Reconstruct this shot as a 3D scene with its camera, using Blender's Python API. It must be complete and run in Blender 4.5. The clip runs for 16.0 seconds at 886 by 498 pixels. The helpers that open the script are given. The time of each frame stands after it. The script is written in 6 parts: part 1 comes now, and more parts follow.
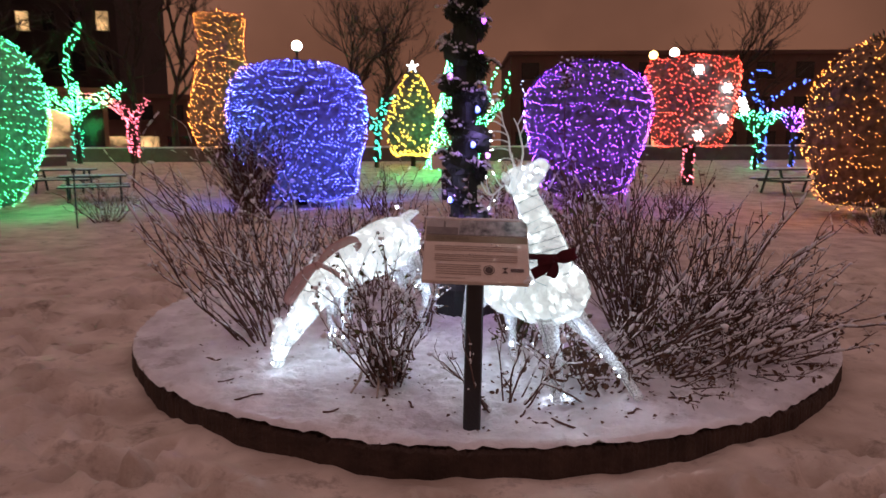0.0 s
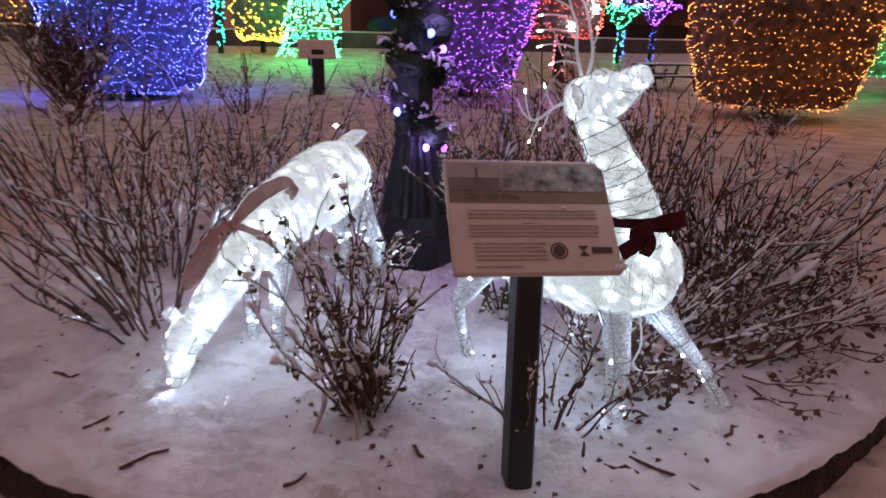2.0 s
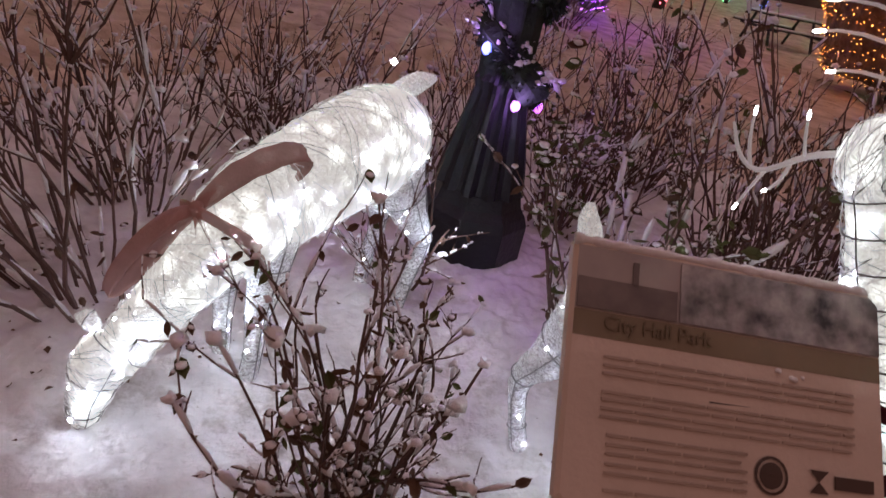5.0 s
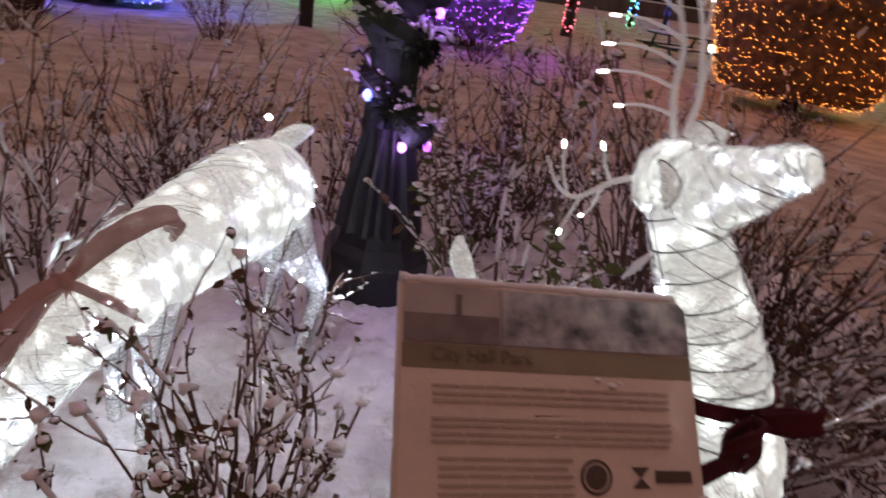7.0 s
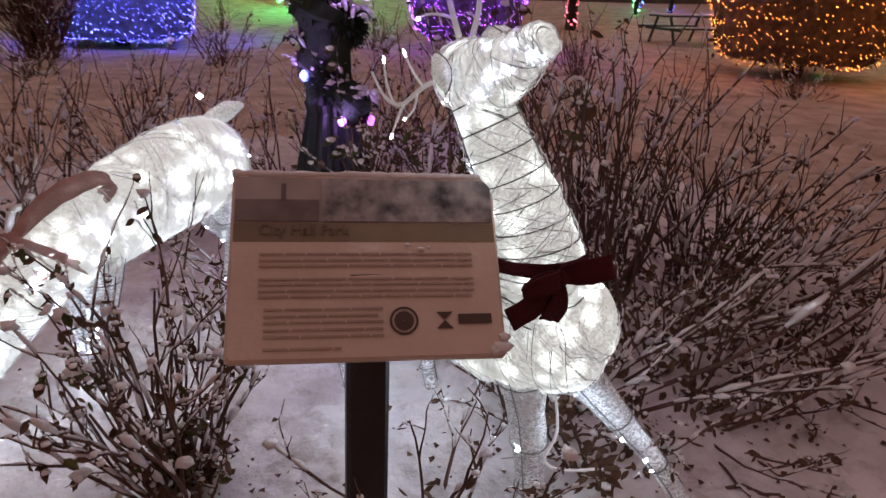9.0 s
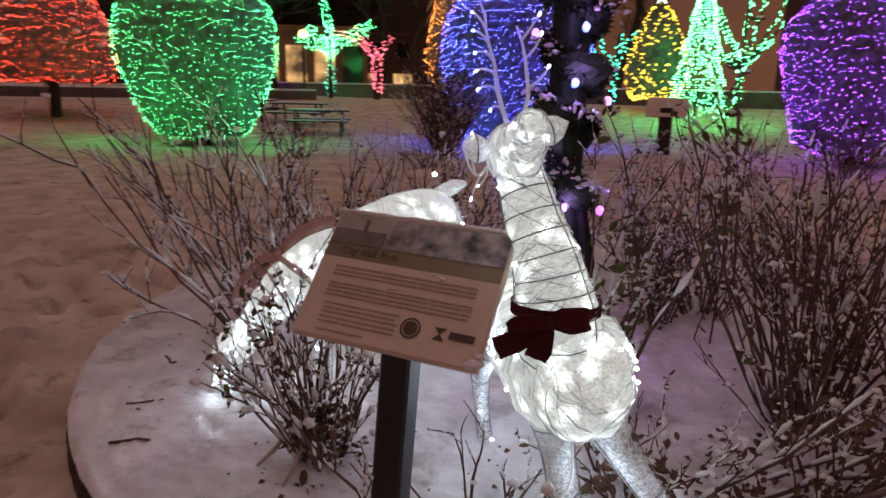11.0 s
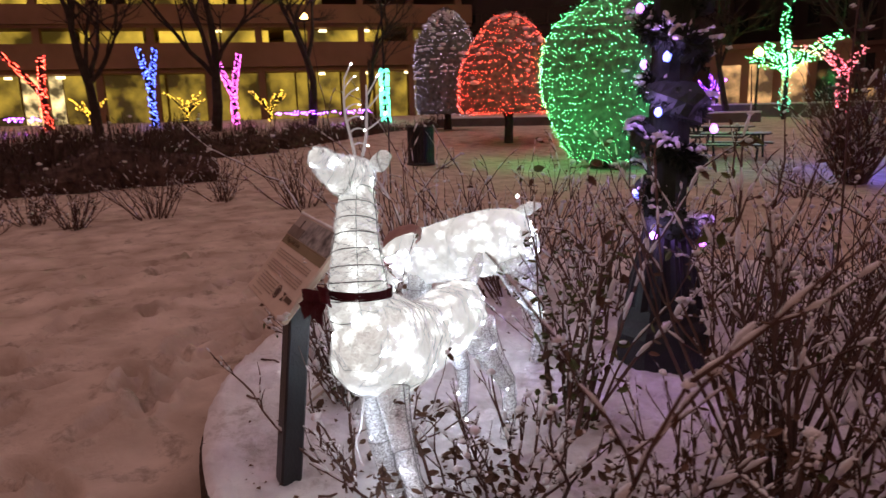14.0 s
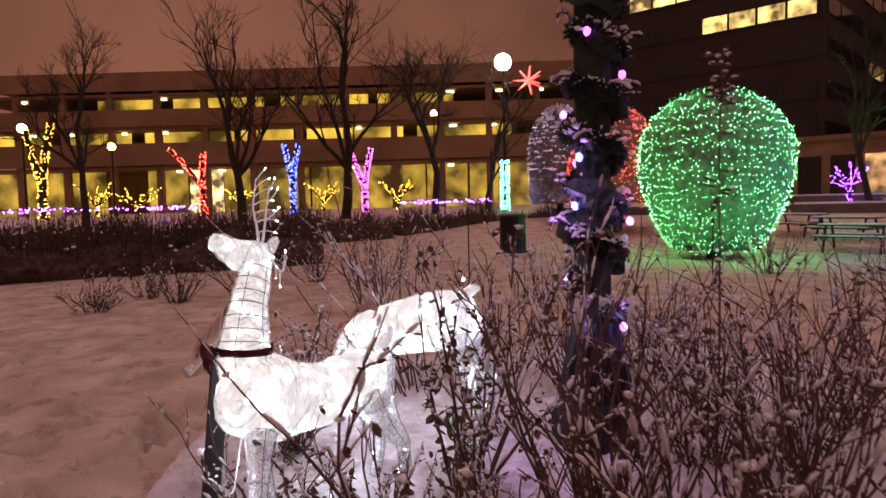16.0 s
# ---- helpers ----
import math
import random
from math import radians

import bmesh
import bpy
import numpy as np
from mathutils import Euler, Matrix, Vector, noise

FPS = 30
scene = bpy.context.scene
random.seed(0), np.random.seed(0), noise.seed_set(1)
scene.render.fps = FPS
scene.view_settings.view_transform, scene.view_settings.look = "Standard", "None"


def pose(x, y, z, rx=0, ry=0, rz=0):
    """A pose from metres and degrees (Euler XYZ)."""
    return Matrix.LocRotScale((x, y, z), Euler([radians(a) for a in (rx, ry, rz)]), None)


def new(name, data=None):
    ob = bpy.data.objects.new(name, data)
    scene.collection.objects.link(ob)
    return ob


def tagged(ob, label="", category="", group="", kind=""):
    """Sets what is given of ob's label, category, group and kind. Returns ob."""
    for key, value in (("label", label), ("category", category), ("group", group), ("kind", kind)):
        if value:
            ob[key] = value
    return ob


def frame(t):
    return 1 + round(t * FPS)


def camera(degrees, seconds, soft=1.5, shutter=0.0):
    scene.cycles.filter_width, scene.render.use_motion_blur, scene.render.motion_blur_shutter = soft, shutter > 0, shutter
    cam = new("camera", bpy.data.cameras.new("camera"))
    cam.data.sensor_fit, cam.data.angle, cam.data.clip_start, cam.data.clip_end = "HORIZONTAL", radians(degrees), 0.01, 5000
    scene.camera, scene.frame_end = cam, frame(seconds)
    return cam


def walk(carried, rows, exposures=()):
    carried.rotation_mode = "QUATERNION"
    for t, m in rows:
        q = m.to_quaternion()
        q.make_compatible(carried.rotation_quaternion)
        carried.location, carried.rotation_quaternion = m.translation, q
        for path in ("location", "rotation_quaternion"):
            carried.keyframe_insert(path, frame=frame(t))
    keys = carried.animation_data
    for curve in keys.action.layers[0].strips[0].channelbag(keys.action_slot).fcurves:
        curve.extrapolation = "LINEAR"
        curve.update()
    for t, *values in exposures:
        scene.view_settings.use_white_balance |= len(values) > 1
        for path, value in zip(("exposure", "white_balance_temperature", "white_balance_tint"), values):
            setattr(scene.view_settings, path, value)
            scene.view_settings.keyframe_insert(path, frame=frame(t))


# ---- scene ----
cam = camera(67.2, 16.0, soft=1.5, shutter=0.4)
PATH = [
    (0.0, -0.025, -0.223, 1.440, 81.20, 0.21, -0.80),
    (0.5, -0.172, 0.179, 1.422, 78.70, -0.55, -3.69),
    (1.0, -0.283, 0.541, 1.449, 77.77, -1.69, -3.63),
    (1.5, -0.475, 0.849, 1.444, 73.85, -0.73, -7.77),
    (2.0, -0.545, 1.184, 1.451, 72.05, -1.35, -13.60),
    (2.5, -0.554, 1.398, 1.468, 72.26, -3.35, -17.13),
    (3.0, -0.528, 1.641, 1.447, 68.68, -4.18, -19.20),
    (3.5, -0.528, 1.974, 1.454, 66.13, -4.77, -18.79),
    (4.0, -0.508, 2.173, 1.453, 60.65, -7.97, -10.15),
    (6.5, -0.323, 2.296, 1.530, 67.49, -12.67, -5.80),
    (7.0, -0.276, 2.184, 1.543, 67.06, -8.05, -12.87),
    (7.5, -0.147, 2.109, 1.534, 67.69, -5.49, -16.55),
    (8.0, -0.055, 2.036, 1.497, 64.57, -2.34, -17.69),
    (10.5, 0.516, 1.536, 1.419, 75.48, -3.58, 9.72),
    (11.0, 0.836, 1.500, 1.427, 76.17, -1.08, 20.53),
    (11.5, 1.161, 1.480, 1.459, 74.83, 0.41, 28.27),
    (12.0, 1.393, 1.624, 1.456, 76.39, 1.09, 37.15),
    (12.5, 1.680, 1.756, 1.461, 77.22, 2.23, 41.72),
    (13.0, 2.042, 1.853, 1.484, 76.53, 0.67, 48.90),
    (13.5, 2.307, 2.026, 1.463, 77.50, -1.03, 55.28),
    (14.0, 2.571, 2.228, 1.483, 78.25, 1.45, 59.04),
    (14.5, 2.867, 2.373, 1.507, 80.27, -0.02, 64.15),
    (15.0, 3.050, 2.522, 1.509, 84.83, 0.90, 66.96),
    (15.5, 3.147, 2.778, 1.511, 86.33, -0.94, 68.87),
    (16.0, 3.405, 2.962, 1.484, 86.00, 1.36, 70.41),
]
walk(cam, [(t, pose(x, y, z, rx, ry, rz)) for t, x, y, z, rx, ry, rz in PATH],
     exposures=[(0.0, 0.14, 6450, 12), (1.0, 0.02, 6000, 11), (2.5, -0.08, 6350, 16), (4.0, -0.27, 7050, 22), (6.5, -0.20, 7150, 15), (8.0, -0.18, 7050, 20),
                (10.5, -0.30, 6950, 11), (12.5, -0.12, 6700, 14), (13.5, -0.07, 6600, 15), (14.5, 0.13, 7500, 24), (16.0, 0.28, 7250, 29)])

# ---- sky: a winter night under low cloud that holds the town's glow ----
world = bpy.data.worlds.new("night_sky")
world.use_nodes = True
scene.world = world
wn, wl = world.node_tree.nodes, world.node_tree.links
w_co = wn.new("ShaderNodeTexCoord")
w_sep = wn.new("ShaderNodeSeparateXYZ")
w_ramp = wn.new("ShaderNodeValToRGB")
w_ramp.color_ramp.elements[0].position, w_ramp.color_ramp.elements[0].color = 0.0, (0.165, 0.068, 0.040, 1)
w_ramp.color_ramp.elements[1].position, w_ramp.color_ramp.elements[1].color = 1.0, (0.555, 0.375, 0.385, 1)
el = w_ramp.color_ramp.elements.new(0.35)
el.color = (0.140, 0.064, 0.043, 1)
wl.new(w_co.outputs["Generated"], w_sep.inputs[0])
wl.new(w_sep.outputs["Z"], w_ramp.inputs[0])
w_cloud = wn.new("ShaderNodeTexNoise")
w_cloud.inputs["Scale"].default_value, w_cloud.inputs["Detail"].default_value = 2.6, 5
w_span = wn.new("ShaderNodeMapRange")
w_span.inputs["From Min"].default_value, w_span.inputs["From Max"].default_value = 0.3, 0.7
w_span.inputs["To Min"].default_value, w_span.inputs["To Max"].default_value = 0.68, 1.32
w_scale = wn.new("ShaderNodeVectorMath")
w_scale.operation = "SCALE"
wl.new(w_co.outputs["Generated"], w_cloud.inputs["Vector"])
wl.new(w_cloud.outputs["Fac"], w_span.inputs["Value"])
wl.new(w_ramp.outputs[0], w_scale.inputs[0])
wl.new(w_span.outputs["Result"], w_scale.inputs["Scale"])
wl.new(w_scale.outputs[0], wn["Background"].inputs["Color"])
wn["Background"].inputs["Strength"].default_value = 1.0


# ---- materials ----
def mat(name, color, rough=0.7, metal=0.0, vary=0.25, scale=8.0, bump=0.2, bump_scale=40.0, second=None, spec=0.3, emit=None, strength=0.0):
    """A surface with two scales of colour variation and fine relief."""
    m = bpy.data.materials.new(name)
    m.use_nodes = True
    n, l = m.node_tree.nodes, m.node_tree.links
    b = n["Principled BSDF"]
    b.inputs["Roughness"].default_value = rough
    b.inputs["Metallic"].default_value = metal
    b.inputs["Specular IOR Level"].default_value = spec
    co = n.new("ShaderNodeTexCoord")
    big = n.new("ShaderNodeTexNoise")
    big.inputs["Scale"].default_value = scale
    big.inputs["Detail"].default_value = 6
    l.new(co.outputs["Object"], big.inputs["Vector"])
    ramp = n.new("ShaderNodeMapRange")
    ramp.inputs["From Min"].default_value, ramp.inputs["From Max"].default_value = 0.3, 0.7
    l.new(big.outputs["Fac"], ramp.inputs["Value"])
    mix = n.new("ShaderNodeMix")
    mix.data_type = "RGBA"
    dark = second or tuple(c * (1 - vary) for c in color)
    mix.inputs["A"].default_value = (*dark, 1)
    mix.inputs["B"].default_value = (*color, 1)
    l.new(ramp.outputs["Result"], mix.inputs["Factor"])
    l.new(mix.outputs["Result"], b.inputs["Base Color"])
    if bump:
        fine = n.new("ShaderNodeTexNoise")
        fine.inputs["Scale"].default_value = bump_scale
        fine.inputs["Detail"].default_value = 5
        l.new(co.outputs["Object"], fine.inputs["Vector"])
        bp = n.new("ShaderNodeBump")
        bp.inputs["Strength"].default_value = bump
        bp.inputs["Distance"].default_value = 0.02
        l.new(fine.outputs["Fac"], bp.inputs["Height"])
        l.new(bp.outputs["Normal"], b.inputs["Normal"])
    if emit:
        b.inputs["Emission Color"].default_value = (*emit, 1)
        b.inputs["Emission Strength"].default_value = strength
    return m


def led(name, color, strength):
    m = bpy.data.materials.new(name)
    m.use_nodes = True
    n, l = m.node_tree.nodes, m.node_tree.links
    b = n["Principled BSDF"]
    b.inputs["Base Color"].default_value = (0.6, 0.6, 0.6, 1)
    b.inputs["Emission Color"].default_value = (*color, 1)
    geo = n.new("ShaderNodeNewGeometry")
    rng = n.new("ShaderNodeMapRange")
    rng.inputs["To Min"].default_value, rng.inputs["To Max"].default_value = strength * 0.45, strength * 1.5
    l.new(geo.outputs["Random Per Island"], rng.inputs["Value"])
    l.new(rng.outputs["Result"], b.inputs["Emission Strength"])
    return m


def glow_thread(name, low, high, scale, see=0.0):
    """Crystal-like acrylic thread wound over a wire frame; emission paints in the inner bulbs' glow."""
    m = bpy.data.materials.new(name)
    m.use_nodes = True
    n, l = m.node_tree.nodes, m.node_tree.links
    b = n["Principled BSDF"]
    b.inputs["Base Color"].default_value = (0.82, 0.85, 0.88, 1)
    b.inputs["Roughness"].default_value = 0.25
    co = n.new("ShaderNodeTexCoord")
    # hot spots painted into the emission where bulbs would shine through
    cell = n.new("ShaderNodeTexVoronoi")
    cell.inputs["Scale"].default_value = scale
    l.new(co.outputs["Object"], cell.inputs["Vector"])
    hot = n.new("ShaderNodeMapRange")
    hot.inputs["From Min"].default_value, hot.inputs["From Max"].default_value = 0.10, 0.54
    hot.inputs["To Min"].default_value, hot.inputs["To Max"].default_value = 1.0, 0.0
    l.new(cell.outputs["Distance"], hot.inputs["Value"])
    stretch = n.new("ShaderNodeMapping")
    stretch.inputs["Scale"].default_value = (55, 55, 75)
    stretch.inputs["Rotation"].default_value = (0.5, 0.25, 0.3)
    l.new(co.outputs["Object"], stretch.inputs["Vector"])
    thread = n.new("ShaderNodeTexNoise")
    thread.inputs["Scale"].default_value = 1.0
    thread.inputs["Detail"].default_value = 4
    thread.inputs["Distortion"].default_value = 2.2
    l.new(stretch.outputs["Vector"], thread.inputs["Vector"])
    th = n.new("ShaderNodeMapRange")
    th.inputs["From Min"].default_value, th.inputs["From Max"].default_value = 0.36, 0.62
    th.inputs["To Min"].default_value, th.inputs["To Max"].default_value = 0.55, 1.15
    l.new(thread.outputs["Fac"], th.inputs["Value"])
    power = n.new("ShaderNodeMath")
    power.operation = "POWER"
    power.inputs[1].default_value = 1.6
    l.new(hot.outputs["Result"], power.inputs[0])
    rng = n.new("ShaderNodeMapRange")
    rng.inputs["To Min"].default_value, rng.inputs["To Max"].default_value = low, high
    l.new(power.outputs[0], rng.inputs["Value"])
    mul = n.new("ShaderNodeMath")
    mul.operation = "MULTIPLY"
    l.new(rng.outputs["Result"], mul.inputs[0])
    l.new(th.outputs["Result"], mul.inputs[1])
    b.inputs["Emission Color"].default_value = (0.83, 0.98, 0.97, 1)
    l.new(mul.outputs[0], b.inputs["Emission Strength"])
    bp = n.new("ShaderNodeBump")
    bp.inputs["Strength"].default_value = 0.8
    bp.inputs["Distance"].default_value = 0.01
    l.new(thread.outputs["Fac"], bp.inputs["Height"])
    l.new(bp.outputs["Normal"], b.inputs["Normal"])
    if see:
        gap = n.new("ShaderNodeMapRange")
        gap.inputs["From Min"].default_value, gap.inputs["From Max"].default_value = 0.42, 0.60
        gap.inputs["To Min"].default_value, gap.inputs["To Max"].default_value = 1.0 - see, 1.0
        l.new(thread.outputs["Fac"], gap.inputs["Value"])
        l.new(gap.outputs["Result"], b.inputs["Alpha"])
    return m


def snow_mat(name, clean, dirty, scale, amount):
    m = mat(name, clean, rough=0.75, second=dirty, scale=scale, bump=1.0, bump_scale=13.0, spec=0.25)
    n, l = m.node_tree.nodes, m.node_tree.links
    speck = n.new("ShaderNodeTexNoise")
    speck.inputs["Scale"].default_value = 3.4
    speck.inputs["Detail"].default_value = 9
    speck.inputs["Roughness"].default_value = 0.72
    co = next(k for k in n if k.type == "TEX_COORD")
    l.new(co.outputs["Object"], speck.inputs["Vector"])
    cut = n.new("ShaderNodeMapRange")
    cut.inputs["From Min"].default_value, cut.inputs["From Max"].default_value = 0.54, 0.70
    cut.inputs["To Max"].default_value = amount
    l.new(speck.outputs["Fac"], cut.inputs["Value"])
    b = n["Principled BSDF"]
    old = b.inputs["Base Color"].links[0].from_socket
    mix = n.new("ShaderNodeMix")
    mix.data_type = "RGBA"
    mix.inputs["B"].default_value = (0.16, 0.12, 0.09, 1)
    l.new(cut.outputs["Result"], mix.inputs["Factor"])
    l.new(old, mix.inputs["A"])
    l.new(mix.outputs["Result"], b.inputs["Base Color"])
    return m


SNOW = snow_mat("trodden_snow", (0.68, 0.575, 0.49), (0.38, 0.295, 0.235), 2.2, 0.9)
SNOW_BED = snow_mat("fresh_snow", (0.79, 0.785, 0.81), (0.54, 0.52, 0.54), 5.0, 0.7)
SNOW_CLUMP = mat("snow_clump", (0.80, 0.80, 0.82), rough=0.8, vary=0.12, scale=20, bump=0.4, bump_scale=70)
EDGING = mat("wet_edging", (0.075, 0.048, 0.038), rough=0.8, vary=0.5, scale=9, bump=0.8, bump_scale=45)
TWIG = mat("twig_bark", (0.15, 0.088, 0.072), rough=0.85, vary=0.55, scale=6, bump=0.3, bump_scale=120)
BARK = mat("tree_bark", (0.055, 0.042, 0.034), rough=0.9, vary=0.5, scale=3, bump=0.6, bump_scale=25)
DEAD_LEAF = mat("withered_leaf", (0.155, 0.09, 0.058), rough=0.8, vary=0.6, scale=9, bump=0.2)
GREEN_LEAF = mat("frosted_leaf", (0.11, 0.125, 0.045), rough=0.75, vary=0.5, scale=9, bump=0.2)
FOLIAGE = mat("frosted_foliage", (0.18, 0.19, 0.18), rough=0.85, second=(0.085, 0.095, 0.085), scale=6, bump=1.0, bump_scale=14)
HEDGE = mat("hedge_twigs", (0.13, 0.082, 0.066), rough=0.95, second=(0.035, 0.024, 0.02), scale=7, bump=1.0, bump_scale=18)
BLACK = mat("black_paint", (0.018, 0.018, 0.021), rough=0.42, vary=0.35, scale=12, bump=0.15, bump_scale=90, spec=0.5)
IRON = mat("dark_iron", (0.015, 0.016, 0.020), rough=0.42, vary=0.4, scale=10, bump=0.2, bump_scale=60, spec=0.35)
GARLAND = mat("garland_needles", (0.034, 0.052, 0.034), rough=0.8, vary=0.5, scale=15, bump=0.3)
WIRE = mat("frame_wire", (0.22, 0.22, 0.235), rough=0.4, vary=0.2, bump=0)
# grey shaded copy of the loose thread, for the dark strands
THREAD_DIM = mat("shaded_thread", (0.46, 0.47, 0.49), rough=0.3, vary=0.3, bump=0, spec=0.5)
# clear antler; its pale shine is an emission put into the material
ANTLER = mat("clear_glowing_antler", (0.72, 0.72, 0.74), rough=0.35, vary=0.1, bump=0.1, emit=(0.92, 0.95, 1.0), strength=0.16)
CORD = mat("black_cable", (0.015, 0.015, 0.015), rough=0.5, bump=0)
MAROON = mat("maroon_velvet", (0.105, 0.016, 0.026), rough=0.95, vary=0.5, scale=14, bump=0.5, bump_scale=160)
ROSE = mat("rose_ribbon", (0.62, 0.38, 0.355), rough=0.55, vary=0.3, scale=12, bump=0.3, bump_scale=120)
ROSE.node_tree.nodes["Principled BSDF"].inputs["Alpha"].default_value = 0.78
# loose strands with the bulbs' light painted in as a weak emission
THREAD = mat("acrylic_thread", (0.80, 0.82, 0.85), rough=0.25, vary=0.2, bump=0, spec=0.6, emit=(0.9, 0.95, 1.0), strength=0.26)
ANTLER.node_tree.nodes["Principled BSDF"].inputs["Alpha"].default_value = 0.62
# skin, legs and ears glow by emission, in place of light from within
DEER_SKIN = glow_thread("lit_acrylic_thread", 0.64, 2.4, 14.0)
DEER_LEG = glow_thread("faint_acrylic_thread", 0.05, 0.17, 11.0, see=0.66)
DEER_EAR = glow_thread("clear_glowing_ear", 0.25, 0.5, 30.0, see=0.35)
LED_WHITE = led("white_bulb", (0.90, 0.95, 1.0), 14.0)
DEER_BULB = led("deer_bulb", (0.70, 0.83, 1.0), 190.0)
LED_BLUE = led("blue_bulb", (0.062, 0.072, 1.0), 98.0)
LED_GREEN = led("green_bulb", (0.055, 1.0, 0.25), 45.0)
LED_PURPLE = led("purple_bulb", (0.27, 0.05, 1.0), 58.0)
LED_GOLD = led("gold_bulb", (1.0, 0.27, 0.045), 34.0)
LED_YELLOW = led("yellow_bulb", (1.0, 0.60, 0.05), 6.5)
LED_RED = led("red_bulb", (1.0, 0.050, 0.028), 36.0)
STAR_RED = led("red_star_light", (1.0, 0.05, 0.03), 1.8)
LED_PINK = led("pink_bulb", (1.0, 0.14, 0.22), 5.5)
LED_MAGENTA = led("magenta_bulb", (1.0, 0.12, 0.75), 6.0)
LED_TEAL = led("teal_bulb", (0.04, 1.0, 0.62), 5.5)
LED_SKY = led("sky_blue_bulb", (0.06, 0.14, 1.0), 9.0)
LED_COLD = led("cold_white_bulb", (0.62, 0.60, 1.0), 9.0)
BULB = mat("violet_lamp_bulb", (0.6, 0.5, 0.7), rough=0.3, bump=0, emit=(0.50, 0.10, 1.0), strength=4.5)
BULB_BLUE = mat("blue_lamp_bulb", (0.5, 0.6, 0.8), rough=0.3, bump=0, emit=(0.10, 0.16, 1.0), strength=5.0)
BULB_PALE = mat("pale_lamp_bulb", (0.7, 0.7, 0.8), rough=0.3, bump=0, emit=(0.60, 0.20, 1.0), strength=4.0)
GLOBE = mat("street_lamp_globe", (0.9, 0.9, 0.9), bump=0, emit=(1.0, 0.88, 0.72), strength=40.0)
GLOBE_AMBER = mat("amber_lamp_globe", (0.9, 0.8, 0.6), bump=0, emit=(1.0, 0.62, 0.18), strength=8.0)
CONCRETE = mat("brown_concrete", (0.31, 0.185, 0.11), rough=0.9, vary=0.35, scale=0.25, bump=0.3, bump_scale=4)
DARK_WALL = mat("dark_brick", (0.12, 0.065, 0.05), rough=0.9, vary=0.3, scale=0.5, bump=0.3, bump_scale=5)
TOWER_WALL = mat("tower_cladding", (0.042, 0.028, 0.025), rough=0.8, vary=0.25, scale=0.4, bump=0.2, bump_scale=4)
GREY_WALL = mat("garden_wall_stone", (0.16, 0.13, 0.12), rough=0.9, vary=0.35, scale=1.5, bump=0.5, bump_scale=9)


def glow(name, color, strength, scale):
    """A lit window or a lit storey seen from outside, uneven as rooms are."""
    m = mat(name, (0.2, 0.2, 0.15), bump=0, emit=color, strength=strength)
    n, l = m.node_tree.nodes, m.node_tree.links
    b, co = n["Principled BSDF"], next(k for k in n if k.type == "TEX_COORD")
    t = n.new("ShaderNodeTexNoise")
    t.inputs["Scale"].default_value = scale
    t.inputs["Detail"].default_value = 5
    l.new(co.outputs["Object"], t.inputs["Vector"])
    r = n.new("ShaderNodeMapRange")
    r.inputs["From Min"].default_value, r.inputs["From Max"].default_value = 0.40, 0.68
    r.inputs["To Min"].default_value, r.inputs["To Max"].default_value = strength * 0.08, strength * 1.9
    l.new(t.outputs["Fac"], r.inputs["Value"])
    l.new(r.outputs["Result"], b.inputs["Emission Strength"])
    return m


GARAGE_GLOW = glow("garage_glow", (0.80, 0.56, 0.07), 0.62, 0.22)
STREET_GLOW = glow("street_floor_glow", (0.80, 0.56, 0.07), 0.34, 0.35)
BRIGHT_GLOW = glow("shop_front_light", (1.0, 0.80, 0.36), 1.1, 0.8)
OFFICE_GLOW = glow("office_light", (1.0, 0.78, 0.25), 1.2, 0.5)
SHOP_GLOW = glow("shop_light", (1.0, 0.58, 0.24), 0.75, 0.5)
TUBE_LIGHT = mat("ceiling_tube", (0.9, 0.9, 0.8), bump=0, emit=(1.0, 0.86, 0.42), strength=4.0)


